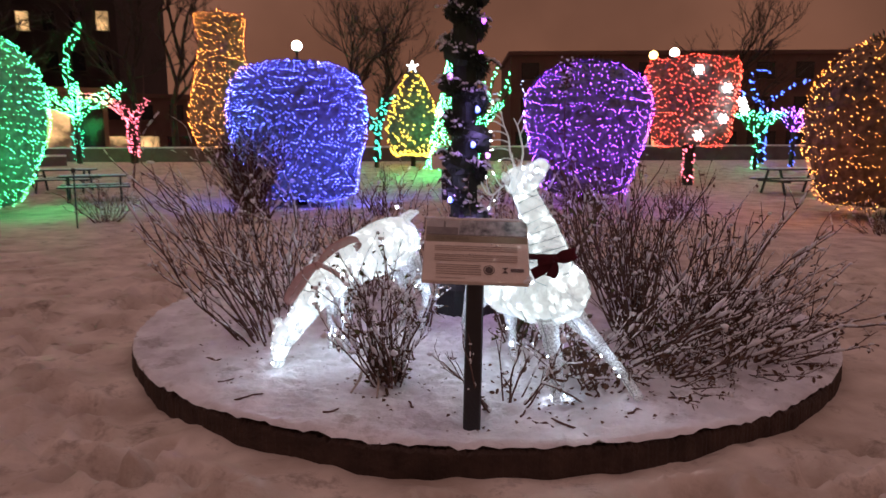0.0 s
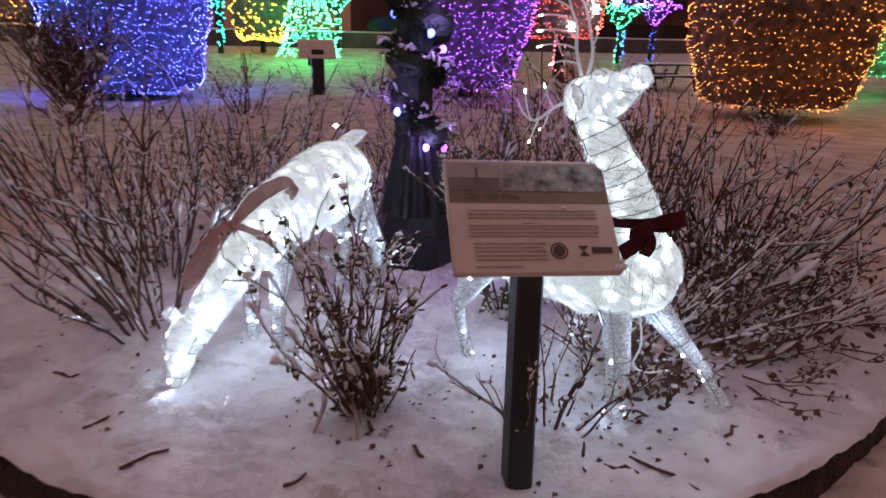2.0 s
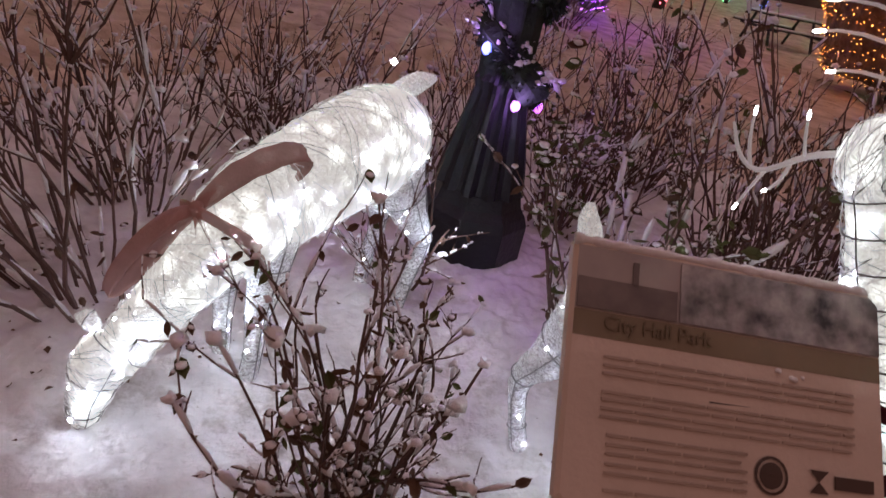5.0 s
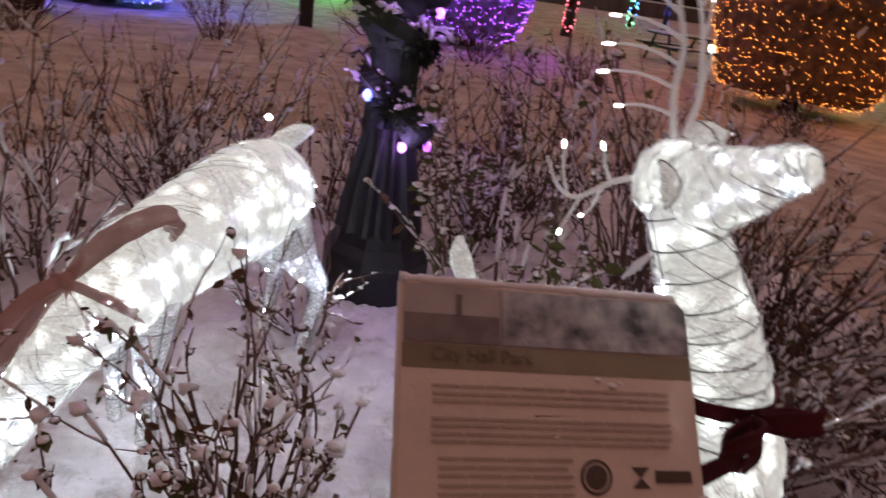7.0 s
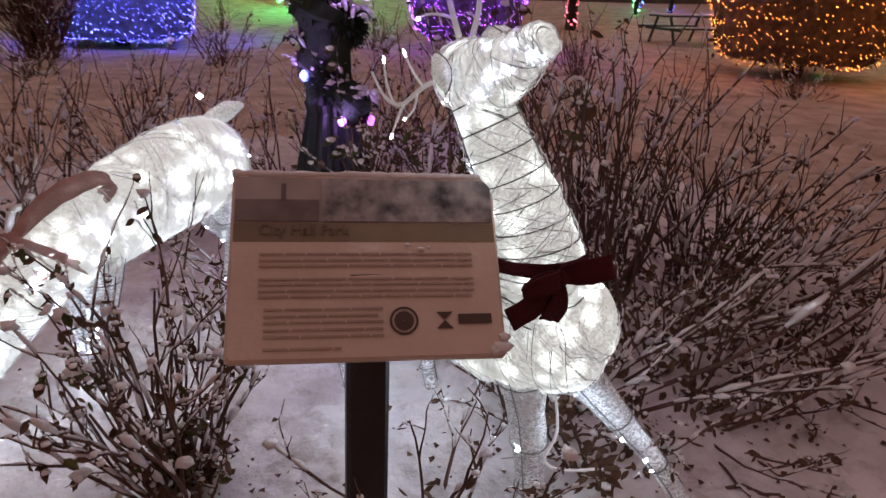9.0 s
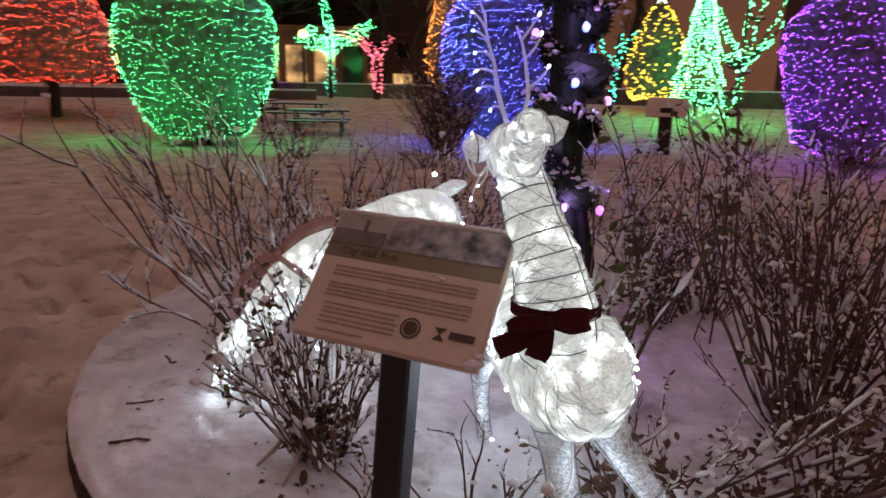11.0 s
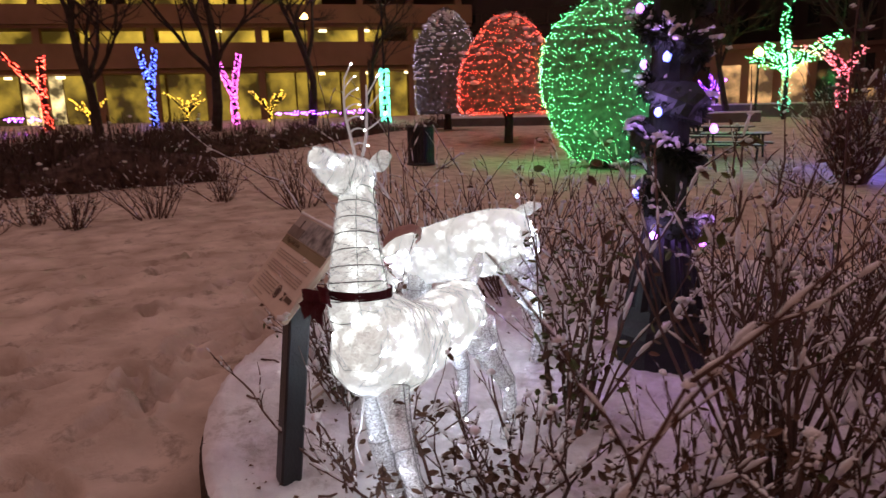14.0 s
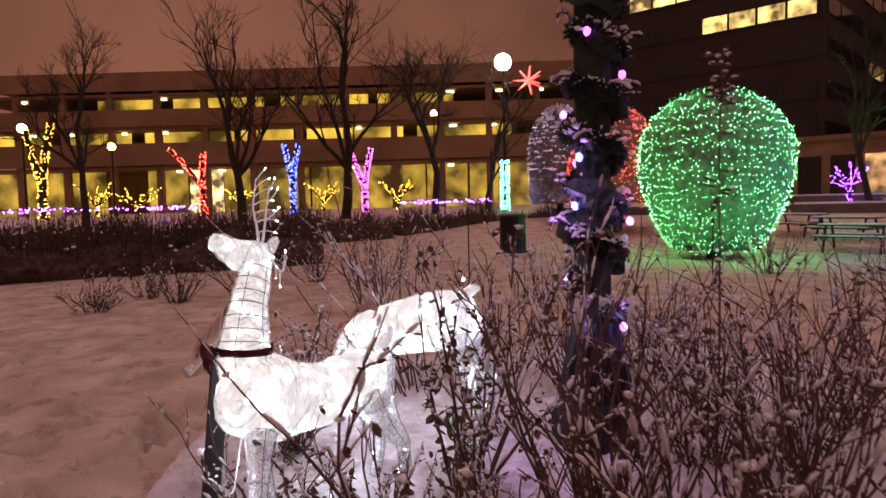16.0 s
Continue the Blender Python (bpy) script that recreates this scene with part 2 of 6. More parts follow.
# ---- mesh tools ----
class Mesh:
    """Gathers rings, boxes, bulbs and blades into one mesh."""

    def __init__(self):
        self.v, self.f, self.m = [], [], []

    def face(self, idx, mi):
        self.f.append(idx)
        self.m.append(mi)

    def loft(self, rings, mi=0, cap=True, close=True):
        k, n = len(self.v), len(rings[0])
        for r in rings:
            self.v.extend(tuple(p) for p in r)
        for i in range(len(rings) - 1):
            for j in range(n if close else n - 1):
                a, b = k + i * n + j, k + i * n + (j + 1) % n
                self.face((a, b, b + n, a + n), mi)
        if cap and close:
            self.face(tuple(k + j for j in reversed(range(n))), mi)
            e = k + (len(rings) - 1) * n
            self.face(tuple(e + j for j in range(n)), mi)

    def tube(self, pts, radii, n=6, mi=0, cap=True, flat=1.0, wob=0.0):
        pts = [Vector(p) for p in pts]
        if not isinstance(radii, (list, tuple)):
            radii = [radii] * len(pts)
        rings, side = [], None
        for i, p in enumerate(pts):
            d = (pts[min(i + 1, len(pts) - 1)] - pts[max(i - 1, 0)])
            d = d.normalized() if d.length > 1e-9 else Vector((0, 0, 1))
            if side is None:
                ref = Vector((0, 0, 1)) if abs(d.z) < 0.9 else Vector((1, 0, 0))
                side = d.cross(ref).normalized()
            side = (side - d * side.dot(d)).normalized()
            up = side.cross(d)
            r = radii[i]
            ring = []
            for j in range(n):
                a = 2 * math.pi * j / n
                q = r * (1 + (wob * noise.noise(p * 9 + Vector((a, a * 2, 0))) if wob else 0))
                ring.append(p + side * (math.cos(a) * q * flat) + up * (math.sin(a) * q))
            rings.append(ring)
        self.loft(rings, mi, cap)

    def box(self, c, s, mi=0, m=None, bevel=0.0):
        x, y, z = s[0] / 2, s[1] / 2, s[2] / 2
        m = m or Matrix.Identity(4)
        c = Vector(c)
        if bevel:
            b = bevel
            rings = []
            for zz, q in ((-z, b), (-z + b, 0), (z - b, 0), (z, b)):
                xx, yy = x - q, y - q
                ring = [(-xx + b, -yy, zz), (xx - b, -yy, zz), (xx, -yy + b, zz), (xx, yy - b, zz), (xx - b, yy, zz), (-xx + b, yy, zz), (-xx, yy - b, zz), (-xx, -yy + b, zz)]
                rings.append([c + m.to_3x3() @ Vector(p) for p in ring])
            self.loft(rings, mi)
            return
        k = len(self.v)
        for p in ((-x, -y, -z), (x, -y, -z), (x, y, -z), (-x, y, -z), (-x, -y, z), (x, -y, z), (x, y, z), (-x, y, z)):
            self.v.append(tuple(c + m.to_3x3() @ Vector(p)))
        for q in ((3, 2, 1, 0), (4, 5, 6, 7), (0, 1, 5, 4), (1, 2, 6, 5), (2, 3, 7, 6), (3, 0, 4, 7)):
            self.face(tuple(k + j for j in q), mi)

    def octa(self, c, r, mi=0, tall=1.0):
        k = len(self.v)
        x, y, z = c
        self.v += [(x + r, y, z), (x, y + r, z), (x - r, y, z), (x, y - r, z), (x, y, z + r * tall), (x, y, z - r * tall)]
        for a, b in ((0, 1), (1, 2), (2, 3), (3, 0)):
            self.face((k + a, k + b, k + 4), mi)
            self.face((k + b, k + a, k + 5), mi)

    def ball(self, c, r, mi=0, n=10, tall=1.0, wob=0.0):
        c = Vector(c)
        rings = []
        for i in range(n // 2 + 1):
            th = math.pi * (0.04 + 0.92 * i / (n // 2)) - math.pi / 2
            ring = []
            for j in range(n):
                a = 2 * math.pi * j / n
                d = Vector((math.cos(th) * math.cos(a), math.cos(th) * math.sin(a), math.sin(th) * tall))
                ring.append(c + d * r * (1 + (wob * noise.noise((c + d * r) * (1.5 / r)) if wob else 0)))
            rings.append(ring)
        self.loft(rings, mi)

    def blade(self, c, d, w, up, mi=0):
        """A folded leaf from c along d."""
        c, d = Vector(c), Vector(d)
        s = d.cross(Vector(up))
        s = s.normalized() * w if s.length > 1e-6 else Vector((w, 0, 0))
        lift = s.cross(d).normalized() * w * 0.5
        k = len(self.v)
        self.v += [tuple(c), tuple(c + d * 0.5 + s + lift), tuple(c + d), tuple(c + d * 0.5 - s + lift), tuple(c + d * 0.5)]
        self.face((k, k + 1, k + 4), mi)
        self.face((k + 1, k + 2, k + 4), mi)
        self.face((k, k + 4, k + 3), mi)
        self.face((k + 4, k + 2, k + 3), mi)

    def leaf(self, c, d, w, up, mi=0):
        """A pointed oval leaf from c along d, folded at its rib and curled at its tip."""
        c, d = Vector(c), Vector(d)
        s = d.cross(Vector(up))
        s = s.normalized() * w if s.length > 1e-6 else Vector((w, 0, 0))
        lift = s.cross(d).normalized() * w
        k = len(self.v)
        rib = [c, c + d * 0.3 - lift * 0.25, c + d * 0.7 - lift * 0.1, c + d + lift * 0.5]
        self.v += [tuple(p) for p in rib]
        for sg in (1, -1):
            self.v += [tuple(c + d * 0.22 + s * sg * 0.75 + lift * 0.2), tuple(c + d * 0.6 + s * sg * 0.85 + lift * 0.35)]
        for e in (4, 6):
            self.face((k, k + 1, k + e), mi)
            self.face((k + 1, k + 2, k + e + 1, k + e), mi)
            self.face((k + 2, k + 3, k + e + 1), mi)

    def out(self, name, mats, parent=None, label="", smooth=False):
        me = bpy.data.meshes.new(name)
        off, up = Vector((0, 0, 0)), parent
        while up:
            off, up = off + up.location, up.parent
        me.from_pydata([(x - off.x, y - off.y, z - off.z) for x, y, z in self.v], [], self.f)
        mats = mats if isinstance(mats, (list, tuple)) else [mats]
        for m in mats:
            me.materials.append(m)
        me.polygons.foreach_set("material_index", self.m)
        if smooth:
            me.polygons.foreach_set("use_smooth", [True] * len(self.f))
        me.update()
        ob = new(name, me)
        if parent:
            ob.parent = parent
        if label:
            tagged(ob, label)
        return ob


def thing(name, label, category, group="", at=(0, 0, 0), kind=""):
    ob = new(name)
    ob.empty_display_size = 0.1
    ob.location = at
    return tagged(ob, label, category, group, kind)


def smooth_line(pts, n):
    """n points on a soft curve through pts (with any number of values each)."""
    p = np.array(pts, float)
    t = np.linspace(0, len(p) - 1, n)
    out = []
    for u in t:
        i = min(int(u), len(p) - 2)
        f = u - i
        a, b, c, d = p[max(i - 1, 0)], p[i], p[i + 1], p[min(i + 2, len(p) - 1)]
        out.append(0.5 * ((2 * b) + (c - a) * f + (2 * a - 5 * b + 4 * c - d) * f * f + (3 * b - a - 3 * c + d) * f ** 3))
    return out


# ---- the ground ----
BED, BED_R, BED_Z = Vector((0.34, 5.24, 0)), 2.594, 0.12


def rise(u, a, b):
    u = np.clip((u - a) / (b - a), 0, 1)
    return u * u * (3 - 2 * u)


def terrain(x, y):
    """The lie of the park: level round the bed, a hollow or two, and a gentle rise to the street."""
    far = np.hypot(x, y - 3)
    z = 0.55 * rise(far, 23, 31) + 0.45 * rise(far, 40, 52)
    for cx, cy, h, w in ((-3.9, 20.8, -0.38, 4.5), (-11.4, 16.3, -0.25, 4.0), (0.28, 15.2, 0.25, 1.6), (9.9, 13.6, -0.12, 4.0), (-12.1, 10.3, 0.19, 2.0)):
        z = z + h * np.exp(-((x - cx) ** 2 + (y - cy) ** 2) / w ** 2)
    return z


def ground_z(x, y):
    return float(terrain(np.float64(x), np.float64(y)))


def ground():
    n, rng = 560, np.random.default_rng(5)
    u = np.linspace(-1, 1, n)
    xs, ys = 1.2 * np.sinh(6.5 * u) - 0.4, 1.2 * np.sinh(6.5 * u) + 3.0
    X, Y = np.meshgrid(xs, ys)
    Z = np.zeros_like(X)
    near = np.exp(-(((X + 1) / 14) ** 2 + ((Y - 5) / 14) ** 2))
    for k in range(14):
        a, w, ph = rng.uniform(0, 6.28), rng.uniform(1.5, 9.0), rng.uniform(0, 6.28)
        Z += 0.006 * near * np.sin(w * (X * math.cos(a) + Y * math.sin(a)) + ph + 1.5 * np.sin(0.7 * X + k))
    for k in range(26):
        a, w, ph = rng.uniform(0, 6.28), rng.uniform(9, 34), rng.uniform(0, 6.28)
        Z += 0.0017 * near * np.sin(w * (X * math.cos(a) + Y * math.sin(a)) + ph + 2.5 * np.sin(1.7 * X + 1.3 * Y + k))
    # footprints along the trodden way round the bed
    for k in range(620):
        a = rng.uniform(0, 6.283)
        d = BED_R + 0.35 + abs(rng.normal(0, 1.6))
        cx, cy = BED.x + d * math.cos(a), BED.y + d * math.sin(a)
        turn = a + math.pi / 2 + rng.normal(0, 0.7)
        dx, dy = X - cx, Y - cy
        p, q = dx * math.cos(turn) + dy * math.sin(turn), -dx * math.sin(turn) + dy * math.cos(turn)
        r = (p / 0.15) ** 2 + (q / 0.065) ** 2
        Z += np.where(r < 9, -0.085 * np.exp(-r * r) + 0.026 * np.exp(-(r - 2.2) ** 2), 0)
    # the ground sinks towards the edging of the bed
    rim = np.hypot(X - BED.x, Y - BED.y) - BED_R
    Z -= 0.036 * np.exp(-(np.maximum(rim, 0) / 0.75) ** 2)
    Z += terrain(X, Y)
    v = np.stack([X.ravel(), Y.ravel(), Z.ravel()], 1)
    i = np.arange(n * n).reshape(n, n)
    f = np.stack([i[:-1, :-1], i[:-1, 1:], i[1:, 1:], i[1:, :-1]], -1).reshape(-1, 4)
    me = bpy.data.meshes.new("ground")
    me.from_pydata(v.tolist(), [], f.tolist())
    me.polygons.foreach_set("use_smooth", [True] * len(f))
    me.materials.append(SNOW)
    return tagged(new("ground", me), "trodden snow over the park ground at night", "snow", kind="structure")


ground()


def bed_height(x, y):
    d = math.hypot(x - BED.x, y - BED.y) / BED_R
    p = Vector((x * 2.2, y * 2.2, 0))
    dip = 0.045 * math.exp(-((x - 0.155) ** 2 + (y - 2.90) ** 2) / 0.16 ** 2) + 0.04 * math.exp(-((x - 0.635) ** 2 + (y - 3.17) ** 2) / 0.16 ** 2)
    return BED_Z - dip - 0.012 + 0.03 * max(0, 1 - d * d) + 0.020 * noise.noise(p) + 0.012 * noise.noise(p * 3.3) + 0.018 * noise.noise(p * 7.5) + 0.012 * noise.noise(p * 15)


def bed():
    k = Mesh()
    rings = []
    for i in range(130):
        r = (BED_R + 0.046) * (1 - (i / 129) * 0.995)
        ring = []
        for j in range(440):
            a = 2 * math.pi * j / 440
            x, y = BED.x + r * math.cos(a), BED.y + r * math.sin(a)
            z = bed_height(x, y) - (0.016 if i == 0 else 0) + (0.016 * noise.noise(Vector((x * 14, y * 14, 3))) if i < 1 else 0)
            ring.append((x, y, z))
        rings.append(ring)
    k.loft(rings, 0, cap=False)
    tagged(k.out("bed_snow", SNOW_BED, smooth=True), "fresh snow lying on a round flower bed", "snow", kind="structure")
    e = Mesh()
    prof = ((0.0, -2.0), (0.0, 1.0), (0.035, 1.0), (0.05, 0.8), (0.056, -2.0))
    rings = []
    for j in range(1801):
        a = 2 * math.pi * j / 1800
        wob = 0.004 * noise.noise(Vector((math.cos(a) * 60, math.sin(a) * 60, 7))) + 0.005 * noise.noise(Vector((math.cos(a) * 170, math.sin(a) * 170, 9))) + 0.016 * noise.noise(Vector((math.cos(a) * 3, math.sin(a) * 3, 4)))
        top = 0.082 + 0.004 * noise.noise(Vector((math.cos(a) * 26, math.sin(a) * 26, 1))) + 0.020 * noise.noise(Vector((math.cos(a) * 150, math.sin(a) * 150, 2)))
        rings.append([(BED.x + (BED_R + wob + dr) * math.cos(a), BED.y + (BED_R + wob + dr) * math.sin(a), max(-0.16, h * top)) for dr, h in prof])
    e.loft(rings, 0, cap=False)
    tagged(e.out("bed_edging", EDGING), "dark brown wet edging round the flower bed", "edging", kind="structure")


bed()


# ---- the two lit deer: one mesh each ----
def ring_at(p, d, side, ru, rs, n=22):
    up = side.cross(d).normalized()
    return [p + side * (math.cos(2 * math.pi * j / n) * rs) + up * (math.sin(2 * math.pi * j / n) * ru) for j in range(n)]


def hide(k, line, n, mi, side0, wires=0, fuzz=0.006):
    """A rounded skin along a line of (x, y, z, half height, half width), with wire hoops round it."""
    pts = smooth_line(line, n)
    rings, hoops = [], []
    side = Vector(side0).normalized()
    for i, q in enumerate(pts):
        a, b = pts[max(i - 1, 0)], pts[min(i + 1, n - 1)]
        d = Vector((b - a)[:3]).normalized()
        side = (side - d * side.dot(d)).normalized()
        p = Vector(q[:3])
        ring = ring_at(p, d, side, q[3], q[4])
        ring = [r + (r - p).normalized() * (fuzz * noise.noise(r * 28) + fuzz * 0.5 * noise.noise(r * 65)) for r in ring]
        rings.append(ring)
        if wires and i % wires == wires // 2:
            hoops.append(ring_at(p, d, side, q[3] + 0.004, q[4] + 0.004, 16))
    k.loft(rings, mi)
    if mi == 0:
        # the loose threads wound over the frame: most glow by emission, some are shaded grey
        rnd = random.Random(n * 7 + len(line))
        for _ in range(n * 18):
            i, j, span = rnd.randrange(2, n - 4), rnd.randrange(22), rnd.randrange(3, 8)
            drift, lift, pts3 = rnd.uniform(-0.8, 0.8), rnd.uniform(0.002, 0.007), []
            for m in range(span):
                u = min(max(i + drift * m, 0), n - 1.001)
                i0 = int(u)
                c0, c1 = Vector(pts[i0][:3]), Vector(pts[i0 + 1][:3])
                p = rings[i0][(j + m) % 22].lerp(rings[i0 + 1][(j + m) % 22], u - i0)
                o = p - c0.lerp(c1, u - i0)
                pts3.append(p + o.normalized() * (lift + 0.003 * math.sin(m * 1.3 + j)))
            k.tube(pts3, rnd.uniform(0.0006, 0.0012), 3, 7 if rnd.random() < 0.7 else 8, cap=False)
    for h in hoops:
        k.tube(h + [h[0]], 0.0021, 4, 1, cap=False)
    if wires:
        for j in range(3, 22, 9):
            k.tube([r[j] + (r[j] - Vector(q[:3])).normalized() * 0.004 for r, q in zip(rings, pts)][::2], 0.0018, 4, 1, cap=False)
    return pts


def bulbs_on(k, pts, rnd, count, r=0.0065):
    for _ in range(count):
        i = rnd.randrange(len(pts))
        q, axis = pts[i], Vector((pts[min(i + 1, len(pts) - 1)] - pts[max(i - 1, 0)])[:3]).normalized()
        a = rnd.uniform(0, 6.283)
        d = Vector((math.cos(a), math.sin(a), rnd.uniform(-0.5, 0.9)))
        d = (d - axis * d.dot(axis)).normalized()
        k.octa(Vector(q[:3]) + d * (min(q[3], q[4]) + 0.3 * abs(q[3] - q[4])), r, 2)


def ear(k, c, out, face, length, width):
    c, out, face = Vector(c), Vector(out).normalized(), Vector(face).normalized()
    side = out.cross(face).normalized()
    rings = []
    for i, (t, w) in enumerate(((0, 0.25), (0.2, 0.75), (0.5, 1.0), (0.8, 0.72), (1.0, 0.12))):
        p = c + out * length * t
        rings.append([p + side * (math.cos(2 * math.pi * j / 12) * width * w) + face * (math.sin(2 * math.pi * j / 12) * 0.012 - 0.02 * math.cos(2 * math.pi * j / 6) * w * 0.5) for j in range(12)])
    k.loft(rings, 3)
    k.tube([p for p in rings[2]] + [rings[2][0]], 0.002, 4, 1, cap=False)


def standing_deer():
    k, rnd = Mesh(), random.Random(3)
    f, s = Vector((0.50, -0.866, 0)), Vector((0.866, 0.50, 0))
    body = hide(k, [(0.25, 3.74, 0.70, 0.03, 0.03), (0.28, 3.68, 0.68, 0.115, 0.10), (0.36, 3.55, 0.65, 0.14, 0.125), (0.45, 3.38, 0.64, 0.135, 0.12),
                    (0.56, 3.20, 0.68, 0.172, 0.155), (0.635, 3.08, 0.73, 0.160, 0.142), (0.672, 3.025, 0.77, 0.085, 0.08), (0.68, 3.01, 0.78, 0.02, 0.02)], 28, 0, s, fuzz=0.020)
    neck = hide(k, [(0.55, 3.13, 0.74, 0.10, 0.10), (0.56, 3.09, 0.85, 0.112, 0.105), (0.53, 3.10, 0.98, 0.088, 0.085), (0.47, 3.13, 1.12, 0.070, 0.066),
                    (0.41, 3.17, 1.25, 0.060, 0.056)], 24, 0, s, wires=2)
    head = hide(k, [(0.378, 3.225, 1.262, 0.02, 0.02), (0.388, 3.20, 1.262, 0.058, 0.056), (0.412, 3.15, 1.263, 0.070, 0.064), (0.445, 3.092, 1.278, 0.067, 0.052),
                    (0.472, 3.042, 1.312, 0.048, 0.042), (0.492, 3.003, 1.340, 0.034, 0.033), (0.502, 2.984, 1.352, 0.024, 0.023), (0.505, 2.977, 1.355, 0.006, 0.006)], 26, 0, s)
    legs = [
        [(0.54, 3.12, 0.64, 0.085, 0.07), (0.57, 3.12, 0.50, 0.055, 0.045), (0.60, 3.13, 0.34, 0.046, 0.042), (0.62, 3.155, 0.20, 0.038, 0.035), (0.635, 3.175, 0.085, 0.036, 0.034)],
        [(0.65, 3.14, 0.64, 0.085, 0.07), (0.73, 3.12, 0.53, 0.055, 0.045), (0.84, 3.10, 0.40, 0.034, 0.032), (0.94, 3.09, 0.28, 0.026, 0.025), (1.04, 3.08, 0.135, 0.028, 0.026)],
        [(0.24, 3.60, 0.62, 0.10, 0.075), (0.20, 3.66, 0.48, 0.062, 0.05), (0.17, 3.74, 0.34, 0.032, 0.03), (0.19, 3.72, 0.20, 0.025, 0.024), (0.21, 3.70, 0.12, 0.028, 0.026)],
        [(0.40, 3.66, 0.62, 0.10, 0.075), (0.43, 3.71, 0.48, 0.062, 0.05), (0.45, 3.79, 0.34, 0.032, 0.03), (0.46, 3.78, 0.20, 0.025, 0.024), (0.47, 3.76, 0.12, 0.028, 0.026)]]
    for line in legs:
        pts = hide(k, line, 14, 4, s, wires=4, fuzz=0.004)
        bulbs_on(k, pts[3:], rnd, 3)
    for pts, c in ((body[1:-2], 60), (neck, 26), (head[2:-6], 12)):
        bulbs_on(k, pts, rnd, c)
    ear(k, (0.445, 3.205, 1.305), (0.75, 0.35, 0.30), f + Vector((0, 0, 0.4)), 0.095, 0.042)
    ear(k, (0.36, 3.115, 1.275), (-0.55, -0.75, 0.10), f + Vector((0, 0, 0.4)), 0.085, 0.040)
    hide(k, [(0.26, 3.73, 0.76, 0.025, 0.025), (0.24, 3.78, 0.83, 0.03, 0.028), (0.235, 3.80, 0.88, 0.01, 0.01)], 6, 3, s)

    def antler(line, tines):
        pts = [Vector(p) for p in smooth_line(line, 16)]
        k.tube(pts, [0.0068 - 0.004 * i / 15 for i in range(16)], 7, 5)
        for at, way, curl in tines:
            b = pts[at]
            way, curl = Vector(way), Vector(curl)
            t = [b + way * u + curl * u * u for u in (0, 0.25, 0.5, 0.75, 1)]
            k.tube(t, [0.0036, 0.0033, 0.003, 0.0026, 0.002], 6, 5)
            k.tube([t[-1] * 0.45 + t[-2] * 0.55, t[-1] * 0.8 + t[-2] * 0.2, t[-1]], [0.0026, 0.0034, 0.0016], 6, 6)

    antler([(0.385, 3.175, 1.335), (0.360, 3.17, 1.41), (0.35, 3.16, 1.48), (0.325, 3.17, 1.55), (0.315, 3.18, 1.61)],
           [(2, (-0.08, 0.09, 0.03), (0.02, 0, -0.04)), (4, (-0.09, 0.105, 0.05), (0, 0, -0.05)), (6, (-0.09, 0.105, 0.06), (0, 0, -0.05)), (8, (-0.085, 0.10, 0.07), (0, 0, -0.05)), (10, (-0.075, 0.09, 0.08), (0, 0, -0.04)), (12, (-0.065, 0.075, 0.08), (0, 0, -0.03)), (14, (-0.045, 0.05, 0.07), (0, 0, -0.01))])
    antler([(0.415, 3.19, 1.335), (0.43, 3.20, 1.40), (0.42, 3.21, 1.47), (0.405, 3.22, 1.53), (0.385, 3.23, 1.575)],
           [(5, (0.06, 0.06, 0.04), (-0.02, 0, 0.02)), (9, (0.05, 0.05, 0.05), (-0.02, 0, 0.02)), (12, (0.04, 0.03, 0.06), (0, 0, 0.01))])
    antler([(0.37, 3.215, 1.25), (0.33, 3.24, 1.23), (0.285, 3.275, 1.185), (0.25, 3.295, 1.20), (0.225, 3.31, 1.25)],
           [(7, (-0.03, 0.0, -0.06), (0.0, 0, -0.02)), (4, (-0.05, -0.03, 0.05), (0, 0, 0.03)), (9, (-0.04, 0.02, 0.08), (0.02, 0, 0.02)), (5, (0.0, 0.0, -0.09), (-0.03, 0, 0.03))])
    # the lead that hangs under the body
    k.tube(smooth_line([(0.62, 3.06, 0.56), (0.63, 3.04, 0.45), (0.60, 3.03, 0.38), (0.65, 3.02, 0.35), (0.72, 3.0, 0.36)], 14), 0.004, 5, 5)
    ob = k.out("deer_light_sculpture", [DEER_SKIN, WIRE, DEER_BULB, DEER_EAR, DEER_LEG, ANTLER, LED_WHITE, THREAD, THREAD_DIM], smooth=True)
    return tagged(ob, "white lit acrylic thread deer standing with head raised and antlers", "deer sculpture", "lit deer in the flower bed")


